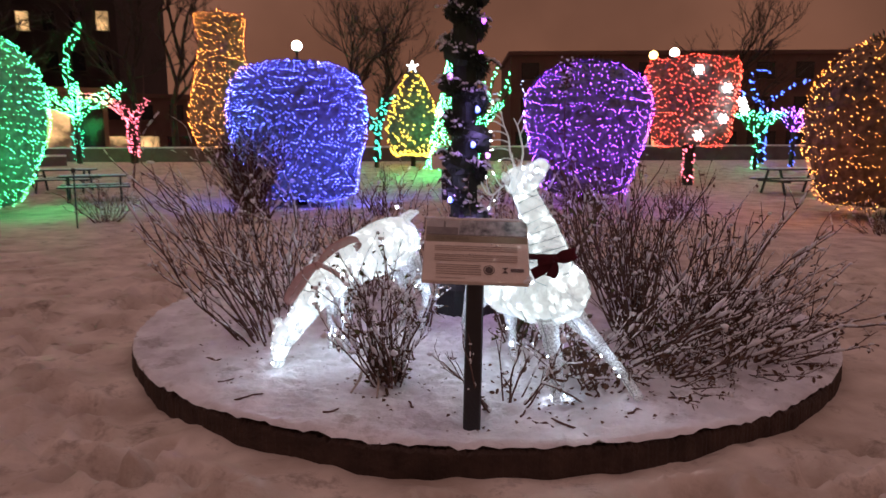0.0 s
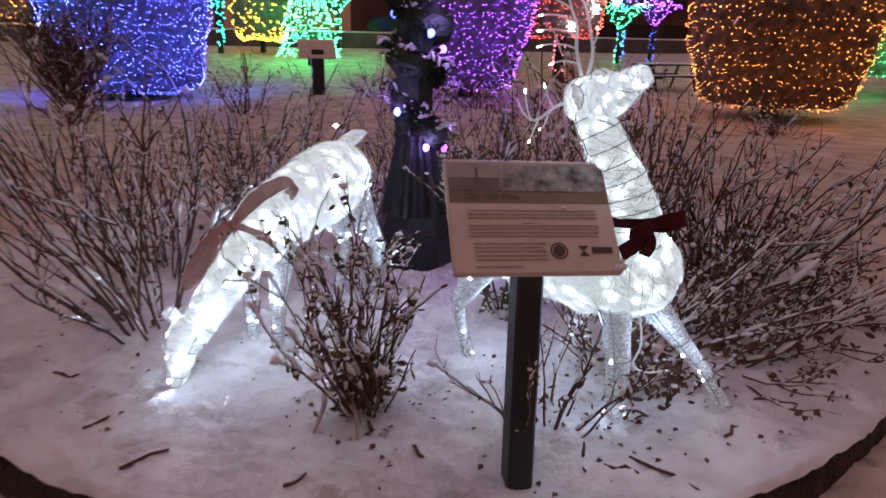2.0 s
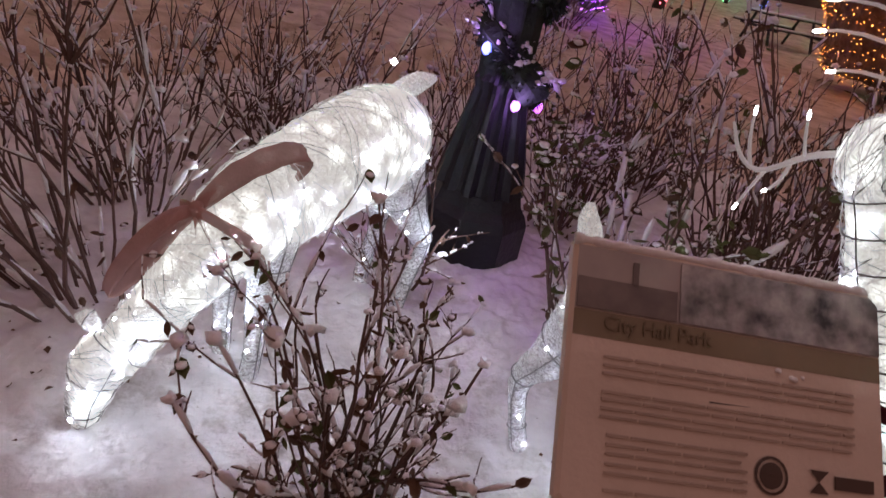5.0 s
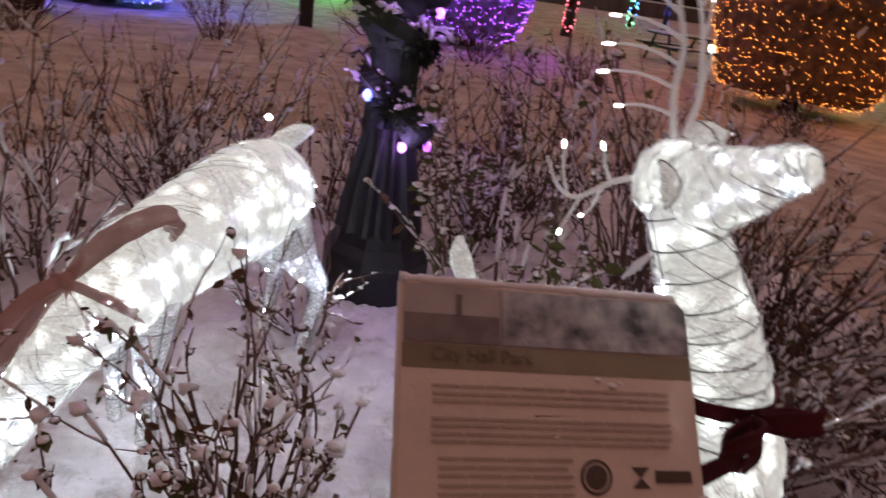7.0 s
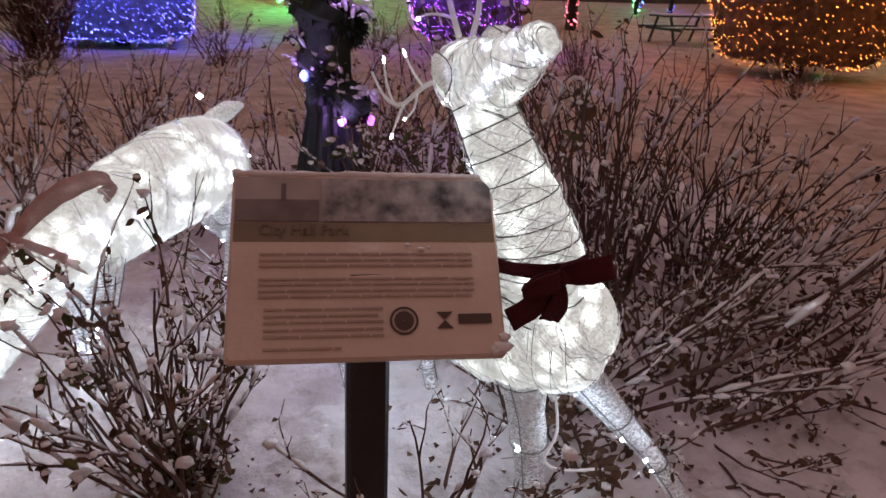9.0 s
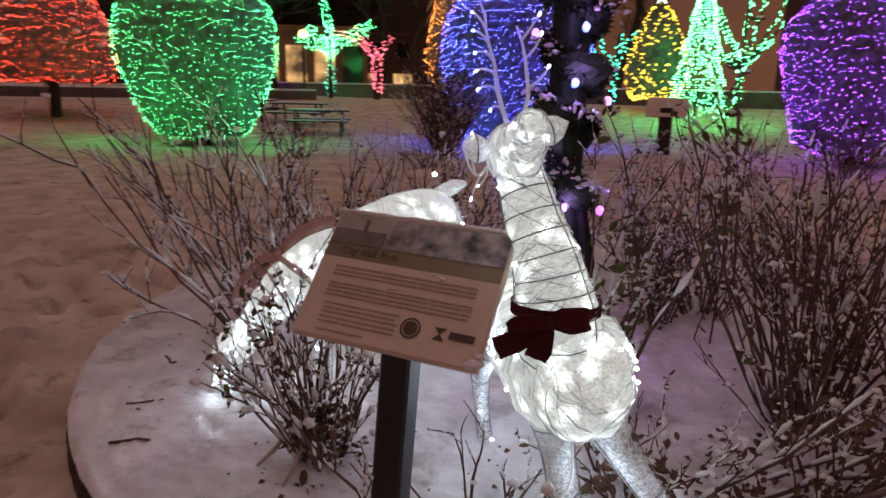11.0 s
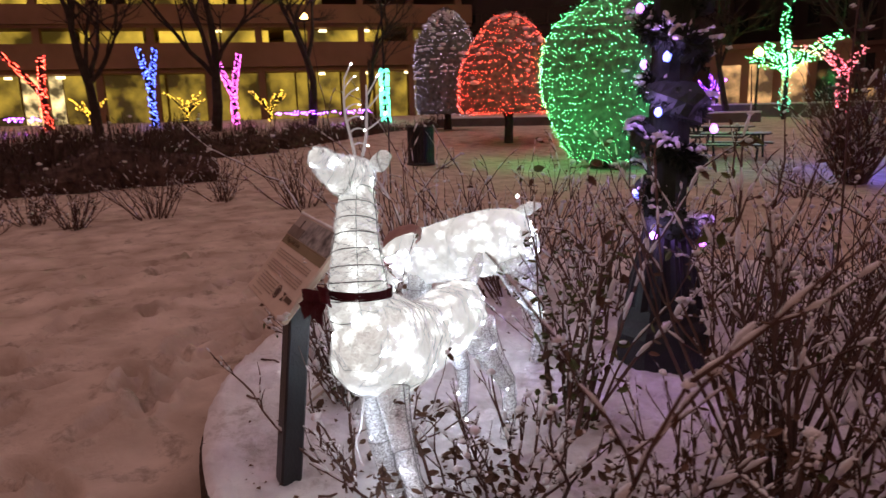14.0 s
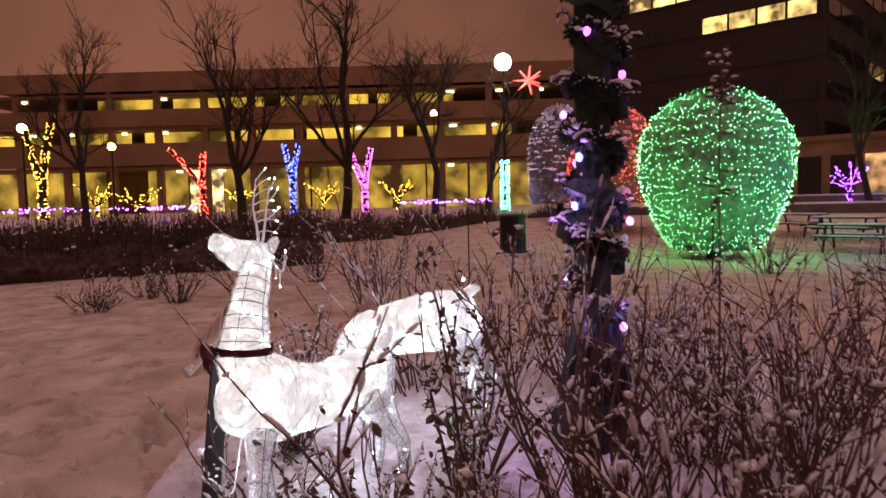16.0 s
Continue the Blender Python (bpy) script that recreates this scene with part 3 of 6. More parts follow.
def grazing_deer():
    k, rnd = Mesh(), random.Random(8)
    f = Vector((-0.59, -0.81, 0))
    s = Vector((0.81, -0.59, 0))
    body = hide(k, [(-0.19, 4.46, 0.80, 0.03, 0.03), (-0.22, 4.42, 0.79, 0.13, 0.12), (-0.30, 4.31, 0.785, 0.178, 0.155), (-0.42, 4.15, 0.755, 0.172, 0.15),
                    (-0.55, 3.99, 0.705, 0.155, 0.13), (-0.63, 3.88, 0.665, 0.145, 0.12), (-0.69, 3.81, 0.60, 0.115, 0.10)], 28, 0, s)
    neck = hide(k, [(-0.64, 3.87, 0.68, 0.12, 0.11), (-0.71, 3.80, 0.59, 0.105, 0.09), (-0.80, 3.755, 0.47, 0.082, 0.072), (-0.87, 3.72, 0.37, 0.070, 0.062),
                    (-0.912, 3.70, 0.315, 0.066, 0.06)], 20, 0, s)
    head = hide(k, [(-0.89, 3.72, 0.37, 0.03, 0.03), (-0.922, 3.70, 0.33, 0.075, 0.062), (-0.945, 3.69, 0.27, 0.068, 0.056), (-0.968, 3.68, 0.20, 0.046, 0.042),
                    (-0.98, 3.675, 0.135, 0.034, 0.032), (-0.984, 3.672, 0.112, 0.014, 0.014)], 18, 0, s, wires=5)
    legs = [
        [(-0.56, 3.90, 0.62, 0.08, 0.07), (-0.57, 3.88, 0.47, 0.05, 0.045), (-0.585, 3.88, 0.34, 0.032, 0.03), (-0.59, 3.90, 0.22, 0.025, 0.024), (-0.60, 3.90, 0.125, 0.028, 0.026)],
        [(-0.68, 4.00, 0.62, 0.08, 0.07), (-0.69, 4.02, 0.47, 0.05, 0.045), (-0.70, 4.03, 0.34, 0.032, 0.03), (-0.70, 4.03, 0.22, 0.025, 0.024), (-0.70, 4.03, 0.125, 0.028, 0.026)],
        [(-0.22, 4.30, 0.70, 0.11, 0.08), (-0.15, 4.33, 0.54, 0.065, 0.055), (-0.08, 4.39, 0.40, 0.034, 0.032), (-0.11, 4.39, 0.25, 0.026, 0.025), (-0.13, 4.38, 0.125, 0.028, 0.026)],
        [(-0.33, 4.42, 0.70, 0.11, 0.08), (-0.29, 4.49, 0.54, 0.065, 0.055), (-0.23, 4.54, 0.40, 0.034, 0.032), (-0.26, 4.54, 0.25, 0.026, 0.025), (-0.27, 4.53, 0.125, 0.028, 0.026)]]
    for line in legs:
        pts = hide(k, line, 14, 4, s, wires=4, fuzz=0.004)
        bulbs_on(k, pts[3:], rnd, 4)
    for pts, c in ((body[1:-2], 80), (neck, 26), (head[2:-4], 14)):
        bulbs_on(k, pts, rnd, c)
    hide(k, [(-0.275, 4.38, 0.915, 0.024, 0.028), (-0.235, 4.39, 0.945, 0.030, 0.036), (-0.18, 4.41, 0.972, 0.030, 0.036), (-0.135, 4.43, 0.985, 0.008, 0.010)], 9, 3, s)
    k.octa((-0.28, 4.39, 1.022), 0.013, 6, 1.0)
    ear(k, (-0.955, 3.755, 0.36), (-0.8, 0.5, 0.2), f, 0.08, 0.036)
    ear(k, (-0.87, 3.68, 0.36), (0.7, -0.6, 0.2), f, 0.08, 0.036)
    ob = k.out("deer_light_sculpture", [DEER_SKIN, WIRE, DEER_BULB, DEER_EAR, DEER_LEG, ANTLER, LED_WHITE, THREAD, THREAD_DIM], smooth=True)
    return tagged(ob, "white lit acrylic thread deer grazing with its muzzle in the snow", "deer sculpture", "lit deer in the flower bed")


standing_deer()
grazing_deer()


# Extra point lamps beside the deer, adding their bulbs' light to the snow.
def deer_lamp(x, y, z, watts):
    d = bpy.data.lights.new("deer_bulb_lamp", "POINT")
    d.energy, d.color, d.shadow_soft_size = watts, (0.66, 0.82, 1.0), 0.012
    ob = new("deer_bulb_lamp", d)
    ob.location = (x, y, z)


for x, y, z, watts in ((-0.66, 3.80, 0.42, 0.65), (-0.80, 3.60, 0.42, 0.55), (-0.40, 4.10, 0.50, 0.9), (-0.02, 4.30, 0.45, 0.9), (0.70, 3.02, 0.46, 0.6), (0.52, 3.28, 0.44, 0.8), (0.30, 3.62, 0.42, 1.0), (0.92, 3.00, 0.42, 0.4), (-0.93, 3.58, 0.24, 0.35)):
    deer_lamp(x, y, z, watts)


def band(k, pts, way, width, thick=0.003, pinch=None):
    """A ribbon along pts, as wide as given across it in the direction way; pinch gives its width from 0 to 1."""
    rings = []
    way = Vector(way).normalized()
    pts = [Vector(p) for p in pts]
    for i, p in enumerate(pts):
        d = (pts[min(i + 1, len(pts) - 1)] - pts[max(i - 1, 0)]).normalized()
        w = (way - d * way.dot(d)).normalized()
        nrm = d.cross(w).normalized()
        h = width / 2 * (1 + 0.15 * noise.noise(p * 30)) * (pinch(i / (len(pts) - 1)) if pinch else 1)
        fold = [(-1, 0.0), (-0.5, 0.10), (0, 0.0), (0.5, 0.12), (1, 0.0)]
        top = [p + w * h * x + nrm * (thick + h * y) for x, y in fold]
        low = [p + w * h * x + nrm * (h * y - thick) for x, y in fold]
        rings.append(top + low[::-1])
    k.loft(rings, 0)


def ribbon_bow(name, label, material, centre, ends, tails, face, width, puff, collar):
    """A soft bow: a pinched loop out to each of the ends, tails, a knot and the ribbon round the neck."""
    b = thing(name, label, "bow", at=centre)
    c, f = Vector(centre), Vector(face).normalized()
    for n, e in enumerate(ends):
        e = Vector(e)
        k, v = Mesh(), e - c
        arch = Vector((0, 0, v.length * 0.14))
        loop = smooth_line([c, c + v * 0.35 + f * puff + arch, c + v * 0.8 + f * puff * 0.9 + arch, e + f * puff * 0.35, c + v * 0.75 - f * puff * 0.1 - arch * 0.4, c + v * 0.3, c], 26)
        band(k, loop, v.cross(f), width * (1.0, 0.72)[n], 0.0022, lambda u: 0.36 + 0.64 * abs(math.sin(2 * math.pi * u)) ** 0.6)
        k.out("loop", material, b, smooth=True)
    for e in tails:
        e = Vector(e)
        k, v = Mesh(), e - c
        tail = smooth_line([c, c + v * 0.5 + f * puff * 0.5, e], 10)
        band(k, tail, v.cross(f), width * 0.95, 0.0022, lambda u: 0.3 + 0.7 * min(1, u * 1.6))
        k.out("ribbon_tail", material, b, smooth=True)
    k = Mesh()
    k.ball(c + f * 0.010, width * 0.30, 0, 10, 1.0, 0.25)
    k.out("knot", material, b, smooth=True)
    k = Mesh()
    band(k, collar, (0, 0, 1), min(width * 0.5, 0.03), 0.002)
    k.out("collar_ribbon", material, b, smooth=True)
    return b


def hoop(c, d, side, ru, rs):
    r = ring_at(Vector(c), Vector(d).normalized(), Vector(side).normalized(), ru, rs, 20)
    return r + [r[0]]


ribbon_bow("ribbon_bow", "dark maroon velvet bow tied round the standing deer's neck", MAROON, (0.563, 2.972, 0.893), [(0.652, 2.948, 0.918), (0.470, 2.938, 0.876)],
           [(0.538, 2.942, 0.808), (0.447, 2.922, 0.826)], (0.35, -0.93, 0.05), 0.060, 0.036, hoop((0.553, 3.09, 0.895), (-0.12, 0.02, 1), (0.866, 0.5, 0), 0.114, 0.112))
ribbon_bow("ribbon_bow", "dusty rose satin bow tied round the grazing deer's neck", ROSE, (-0.735, 3.775, 0.728), [(-0.49, 3.915, 0.835), (-0.925, 3.715, 0.50)],
           [(-0.64, 3.735, 0.630), (-0.675, 3.72, 0.585)], (0.28, -0.72, 0.62), 0.060, 0.024, hoop((-0.675, 3.84, 0.64), (-0.55, -0.45, -0.75), (0.81, -0.59, 0), 0.135, 0.118))


# ---- the sign ----
def info_sign(name, label, base, top, turn, width, height, pitch, detail=True, post=0.085, roll=0.0):
    s = thing(name, label, "sign", "park signs", base)
    base, top = Vector(base), Vector(top)
    k = Mesh()
    up = (top - base).normalized()
    side = Vector((math.cos(radians(turn)), math.sin(radians(turn)), 0))
    side = (side - up * side.dot(up)).normalized()
    fwd = up.cross(side)
    rings = []
    for t in (-0.08, 0.0, 0.5, 1.0):
        p, h, b = base.lerp(top, t), post / 2, 0.008
        rings.append([p + side * x + fwd * y for x, y in ((-h + b, -h), (h - b, -h), (h, -h + b), (h, h - b), (h - b, h), (-h + b, h), (-h, h - b), (-h, -h + b))])
    k.loft(rings)
    k.out("post", BLACK, s, "black painted square metal post")
    m = Matrix.Translation(top) @ pose(0, 0, 0, pitch, 0, turn) @ pose(0, 0, 0, 0, 0, roll)
    pc = m @ Vector((0, 0, 0.02))

    def flat(part_name, material, x0, x1, y0, y1, lift, parent, lab=""):
        q = Mesh()
        q.box(m @ Vector(((x0 + x1) / 2, (y0 + y1) / 2, 0.034 + lift)), (x1 - x0, y1 - y0, 0.0016), 0, m)
        return q.out(part_name, material, parent, lab)

    k = Mesh()
    k.box(pc, (width, height, 0.028), 0, m, 0.006)
    panel = k.out("panel", BOARD, s, "pale board with snow along its upper edge")
    k = Mesh()
    k.box(m @ Vector((0, 0, -0.006)), (0.26, 0.20, 0.022), 0, m, 0.004)
    k.out("mounting_plate", BLACK, s)
    w, h = width / 2, height / 2
    if not detail:
        return s
    flat("photo_strip", PHOTO, -w + 0.006, w - 0.006, h * 0.43, h - 0.012, 0.0, panel, "dark photo strip of a snowy landscape")
    flat("olive_band", OLIVE, -w + 0.006, w - 0.006, h * 0.22, h * 0.43 - 0.001, 0.0, panel)
    flat("photo_ground", PHOTO_DARK, -w + 0.008, -w * 0.36, h * 0.44, h * 0.68, 0.003, panel)
    flat("photo_figure", PHOTO_DARK, -w * 0.64, -w * 0.605, h * 0.66, h * 0.86, 0.003, panel)
    flat("photo_inset", PHOTO_SNOW, -w * 0.34, w * 0.97, h * 0.44, h * 0.92, 0.003, panel, "dark photo of snowy boughs")
    rnd = random.Random(4)
    words = bpy.data.curves.new("title", "FONT")
    words.body, words.size, words.extrude = "City Hall Park", 0.030, 0.0006
    lettering = new("title_source", words)
    title = bpy.data.meshes.new_from_object(lettering)
    bpy.data.objects.remove(lettering)
    title.transform(Matrix.Translation(-base) @ m @ Matrix.Translation((-w * 0.80, h * 0.29, 0.0374)))
    title.materials.clear()
    title.materials.append(INK_BROWN)
    new("title", title).parent = panel
    for r, f in enumerate((0.458, 0.49, 0.52, 0.59, 0.617, 0.65, 0.68, 0.745, 0.778, 0.81, 0.847, 0.88, 0.94)):
        y = h * (1 - 2 * f)
        x, end = (-w + 0.055, w - 0.055) if r < 7 else (-w + 0.066, w * 0.10 if r < 12 else -w * 0.2)
        while x < end - 0.01:
            length = min(rnd.uniform(0.03, 0.09), end - x)
            flat("text_bar", TEXT_INK, x, x + length, y - 0.0019, y + 0.0019, 0.003, panel)
            x += length + 0.0035
    k = Mesh()
    for r0, r1, mi in ((0.027, 0.0225, 0), (0.0185, 0.0, 0)):
        a = [m @ Vector((w * 0.25 + r0 * math.cos(t * 0.2618), -h * 0.62 + r0 * math.sin(t * 0.2618), 0.0365)) for t in range(24)]
        b = [m @ Vector((w * 0.25 + max(r1, 0.001) * math.cos(t * 0.2618), -h * 0.62 + max(r1, 0.001) * math.sin(t * 0.2618), 0.037)) for t in range(24)]
        k.loft([a, b], 0, cap=False)
    k.out("round_emblem", INK, panel, "round dark emblem")
    k = Mesh()
    cx, cy = w * 0.55, -h * 0.62
    for a, b in (((-0.016, 0.016), (0.016, 0.016)), ((0.016, -0.016), (-0.016, -0.016))):
        base_k = len(k.v)
        k.v += [tuple(m @ Vector((cx + a[0], cy + a[1], 0.037))), tuple(m @ Vector((cx + b[0], cy + b[1], 0.037))), tuple(m @ Vector((cx, cy, 0.037)))]
        k.face((base_k, base_k + 1, base_k + 2), 0)
    k.out("square_emblem", INK, panel, "small dark geometric emblem")
    flat("emblem_bar", INK, w * 0.65, w * 0.90, -h * 0.66, -h * 0.56, 0.003, panel)
    k = Mesh()
    rnd = random.Random(2)
    ridge = [m @ Vector((-w + width * i / 60, h - 0.003, 0.032)) for i in range(61)]
    k.tube(ridge, [0.0055 + 0.0035 * rnd.random() + 0.004 * max(0.0, noise.noise(Vector((i * 0.16, 2.0, 0)))) for i in range(61)], 8, wob=0.4)
    for x, y, r in ((0.97, -0.90, 0.020), (0.93, -0.93, 0.017), (0.99, -0.80, 0.013), (0.30, 0.20, 0.007), (0.40, 0.15, 0.008), (0.46, 0.17, 0.005)):
        k.ball(m @ Vector((x * w, y * h, 0.032)), r, 0, 8, 0.55, 0.6)
    tagged(k.out("snow_cap", SNOW_CLUMP, s, smooth=True), kind="stuff")
    return s


BOARD = mat("sign_board", (0.66, 0.555, 0.475), rough=0.45, vary=0.12, scale=9, bump=0.1, bump_scale=60)
PHOTO = mat("photo_print", (0.44, 0.40, 0.38), rough=0.4, second=(0.30, 0.27, 0.26), scale=9, bump=0)
PHOTO_DARK = mat("photo_print_dark", (0.20, 0.17, 0.16), rough=0.4, second=(0.10, 0.085, 0.08), scale=22, bump=0)
PHOTO_SNOW = mat("photo_boughs", (0.48, 0.46, 0.46), rough=0.4, second=(0.035, 0.035, 0.04), scale=24, bump=0)
OLIVE = mat("olive_print", (0.25, 0.205, 0.135), rough=0.4, vary=0.25, scale=8, bump=0)
INK = mat("dark_print", (0.09, 0.06, 0.05), rough=0.4, vary=0.3, bump=0)
TEXT_INK = mat("faded_print", (0.45, 0.36, 0.30), rough=0.4, vary=0.3, bump=0)
INK_BROWN = mat("brown_print", (0.19, 0.15, 0.095), rough=0.4, vary=0.3, bump=0)
info_sign("information_sign", "tilted pale information board on a black post, snow on its edge", (0.155, 2.915, 0.05), (0.180, 3.012, 0.916), -1.1, 0.512, 0.373, 48.0, roll=-2.6)
info_sign("information_sign", "pale information board on a dark post, far across the snow", (0.28, 15.2, 0.2), (0.28, 15.22, 1.08), 3.0, 0.74, 0.46, 50.0, detail=False, post=0.24)


# ---- the lamp post with its garland ----
def garlanded_lamp_post():
    c = Vector((0.22, 4.98, 0.1))
    p = thing("lamp_post", "black fluted iron lamp post wound with a lit snowy garland", "lamp post", at=c)
    k = Mesh()
    prof = ((0.25, 0.0), (0.25, 0.20), (0.235, 0.24), (0.205, 0.28), (0.19, 0.34))
    rings = []
    for r, z in prof:
        rings.append([(c.x + r * math.cos((j + 0.5) * math.pi / 4), c.y + r * math.sin((j + 0.5) * math.pi / 4), c.z + z) for j in range(8)])
    k.loft(rings)
    k.out("plinth", IRON, p)
    k = Mesh()
    rings = []
    for r, z in ((0.188, 0.335), (0.180, 0.38), (0.168, 0.46), (0.143, 0.58), (0.120, 0.69), (0.106, 0.76), (0.118, 0.80), (0.09, 0.84)):
        rings.append([(c.x + r * (1 + (0.075 if j % 4 < 2 else -0.075)) * math.cos(j * math.pi / 24), c.y + r * (1 + (0.075 if j % 4 < 2 else -0.075)) * math.sin(j * math.pi / 24), c.z + z) for j in range(48)])
    k.loft(rings)
    k.out("fluted_base", IRON, p, "tapered fluted iron base")
    k = Mesh()
    k.tube([(c.x, c.y, c.z + 0.82), (c.x, c.y, 2.2), (c.x, c.y, 3.6)], [0.062, 0.055, 0.05], 16)
    k.out("pole", IRON, p)
    rnd = random.Random(11)
    needles, snow, path = Mesh(), Mesh(), []
    turns, z0, z1 = 9.5, 0.80, 3.45
    for i in range(300):
        t = i / 299
        a = 2.3 - t * turns * 2 * math.pi + 1.6 * noise.noise(Vector((i * 0.035, 0.4, 2)))
        r = 0.105 + 0.06 * noise.noise(Vector((i * 0.06, 3.3, 0)))
        path.append(Vector((c.x + r * math.cos(a), c.y + r * math.sin(a), z0 + (z1 - z0) * t)))
    needles.tube([(c.x, c.y, 0.90), (c.x, c.y, 2.2), (c.x, c.y, 3.5)], [0.10, 0.095, 0.09], 12, wob=0.4)
    needles.tube(path, [0.060 + 0.05 * noise.noise(Vector((i * 0.11, 7.1, 0))) for i in range(300)], 9, wob=0.8)
    for q in path:
        for _ in range(60):
            d = Vector((rnd.gauss(0, 1), rnd.gauss(0, 1), rnd.gauss(0, 0.8))).normalized()
            way = d * rnd.uniform(0.02, 0.058)
            needles.blade(q + d * 0.04, way, 0.011, (0.3, 0.2, 1))
            if d.z > 0.0 and rnd.random() < 0.12:
                snow.blade(q + d * 0.055 + way * 0.3 + Vector((0, 0, 0.003)), way * 0.75, 0.008, (0.3, 0.2, 1))
        for _ in range(rnd.choice((0, 1, 1))):
            d = Vector((q.x - c.x, q.y - c.y, 0)).normalized()
            o = q + d * rnd.uniform(0.04, 0.10) + Vector((rnd.uniform(-0.05, 0.05), rnd.uniform(-0.05, 0.05), rnd.uniform(0.0, 0.08)))
            way = Vector((rnd.gauss(0, 1), rnd.gauss(0, 1), 0)).normalized() * rnd.uniform(0.03, 0.06)
            snow.ball(o - way * 0.4, rnd.uniform(0.010, 0.022), 0, 7, 0.6, 0.9)
            snow.ball(o + way * 0.3, rnd.uniform(0.008, 0.016), 0, 7, 0.6, 0.9)
    for i in range(46):
        q = path[rnd.randrange(300)]
        d = Vector((q.x - c.x, q.y - c.y, rnd.uniform(-0.02, 0.08))).normalized()
        turn = Vector((-d.y, d.x, 0)) * rnd.uniform(-0.09, 0.09)
        ln = rnd.uniform(0.08, 0.17)
        sprig = [q + d * ln * u + turn * u * u + Vector((0, 0, 0.05 * math.sin(u * 3))) for u in (0, 0.25, 0.5, 0.75, 1.0)]
        needles.tube(sprig, [0.006, 0.005, 0.005, 0.004, 0.003], 5)
        for a0, b0 in zip(sprig, sprig[1:]):
            for _ in range(9):
                w = (b0 - a0).normalized() + Vector((rnd.gauss(0, 0.8), rnd.gauss(0, 0.8), rnd.gauss(0, 0.8)))
                needles.blade(a0.lerp(b0, rnd.random()), w.normalized() * rnd.uniform(0.02, 0.04), 0.006, (0.3, 0.2, 1))
            snow.tube([a0 + Vector((0, 0, 0.012)), a0.lerp(b0, 0.5) + Vector((0, 0, 0.018)), b0 + Vector((0, 0, 0.012))], [0.007, 0.012, 0.007], 6, wob=0.5)
    g = needles.out("garland", GARLAND, p, "dark green needle garland")
    tagged(snow.out("garland_snow", SNOW_CLUMP, g, smooth=True), kind="stuff")
    spots = [(-0.12, -0.10, 1.03), (0.037, -0.135, 0.836), (0.186, 0.054, 0.80), (0.05, -0.15, 1.449), (0.085, -0.145, 1.704), (-0.19, 0.0, 1.69), (0.12, 0.10, 2.138), (0.18, 0.10, 1.362),
             (-0.12, -0.12, 1.95), (0.13, -0.12, 2.35), (-0.05, 0.16, 1.2), (-0.163, 0.0, 2.59), (0.05, -0.17, 2.72), (0.15, 0.08, 2.85), (-0.15, 0.02, 2.95), (-0.10, 0.14, 1.55)]
    for n, (x, y, z) in enumerate(spots):
        kind, word = ((BULB_BLUE, "blue"), (BULB, "violet"), (BULB_PALE, "pale violet"))[(n * 2 + (z > 1.6)) % 3]
        k = Mesh()
        k.ball((c.x + x, c.y + y, z), 0.020, 0, 10, 1.2, 0.25)
        d = Vector((-x, -y, -0.02)).normalized()
        b = k.out("bulb", kind, g, "glowing " + word + " lamp bulb", smooth=True)
        k = Mesh()
        o = Vector((c.x + x, c.y + y, z))
        k.tube([o + d * 0.022, o + d * 0.05], 0.011, 8)
        k.out("socket", CORD, b)
    return p


garlanded_lamp_post()


def garland_glow(x, y, z, watts):
    """Added lamp for the bulbs' coloured light on twigs and snow round the post."""
    d = bpy.data.lights.new("garland_bulb_lamp", "POINT")
    d.energy, d.color, d.shadow_soft_size = watts, (0.46, 0.24, 1.0), 0.03
    new("garland_bulb_lamp", d).location = (x, y, z)


for x, y, z in ((0.07, 4.83, 1.06), (0.27, 4.79, 0.85), (0.45, 5.05, 0.82), (0.29, 4.78, 1.47), (0.47, 5.12, 1.38), (0.33, 4.77, 1.73)):
    garland_glow(x, y, z, 1.5)


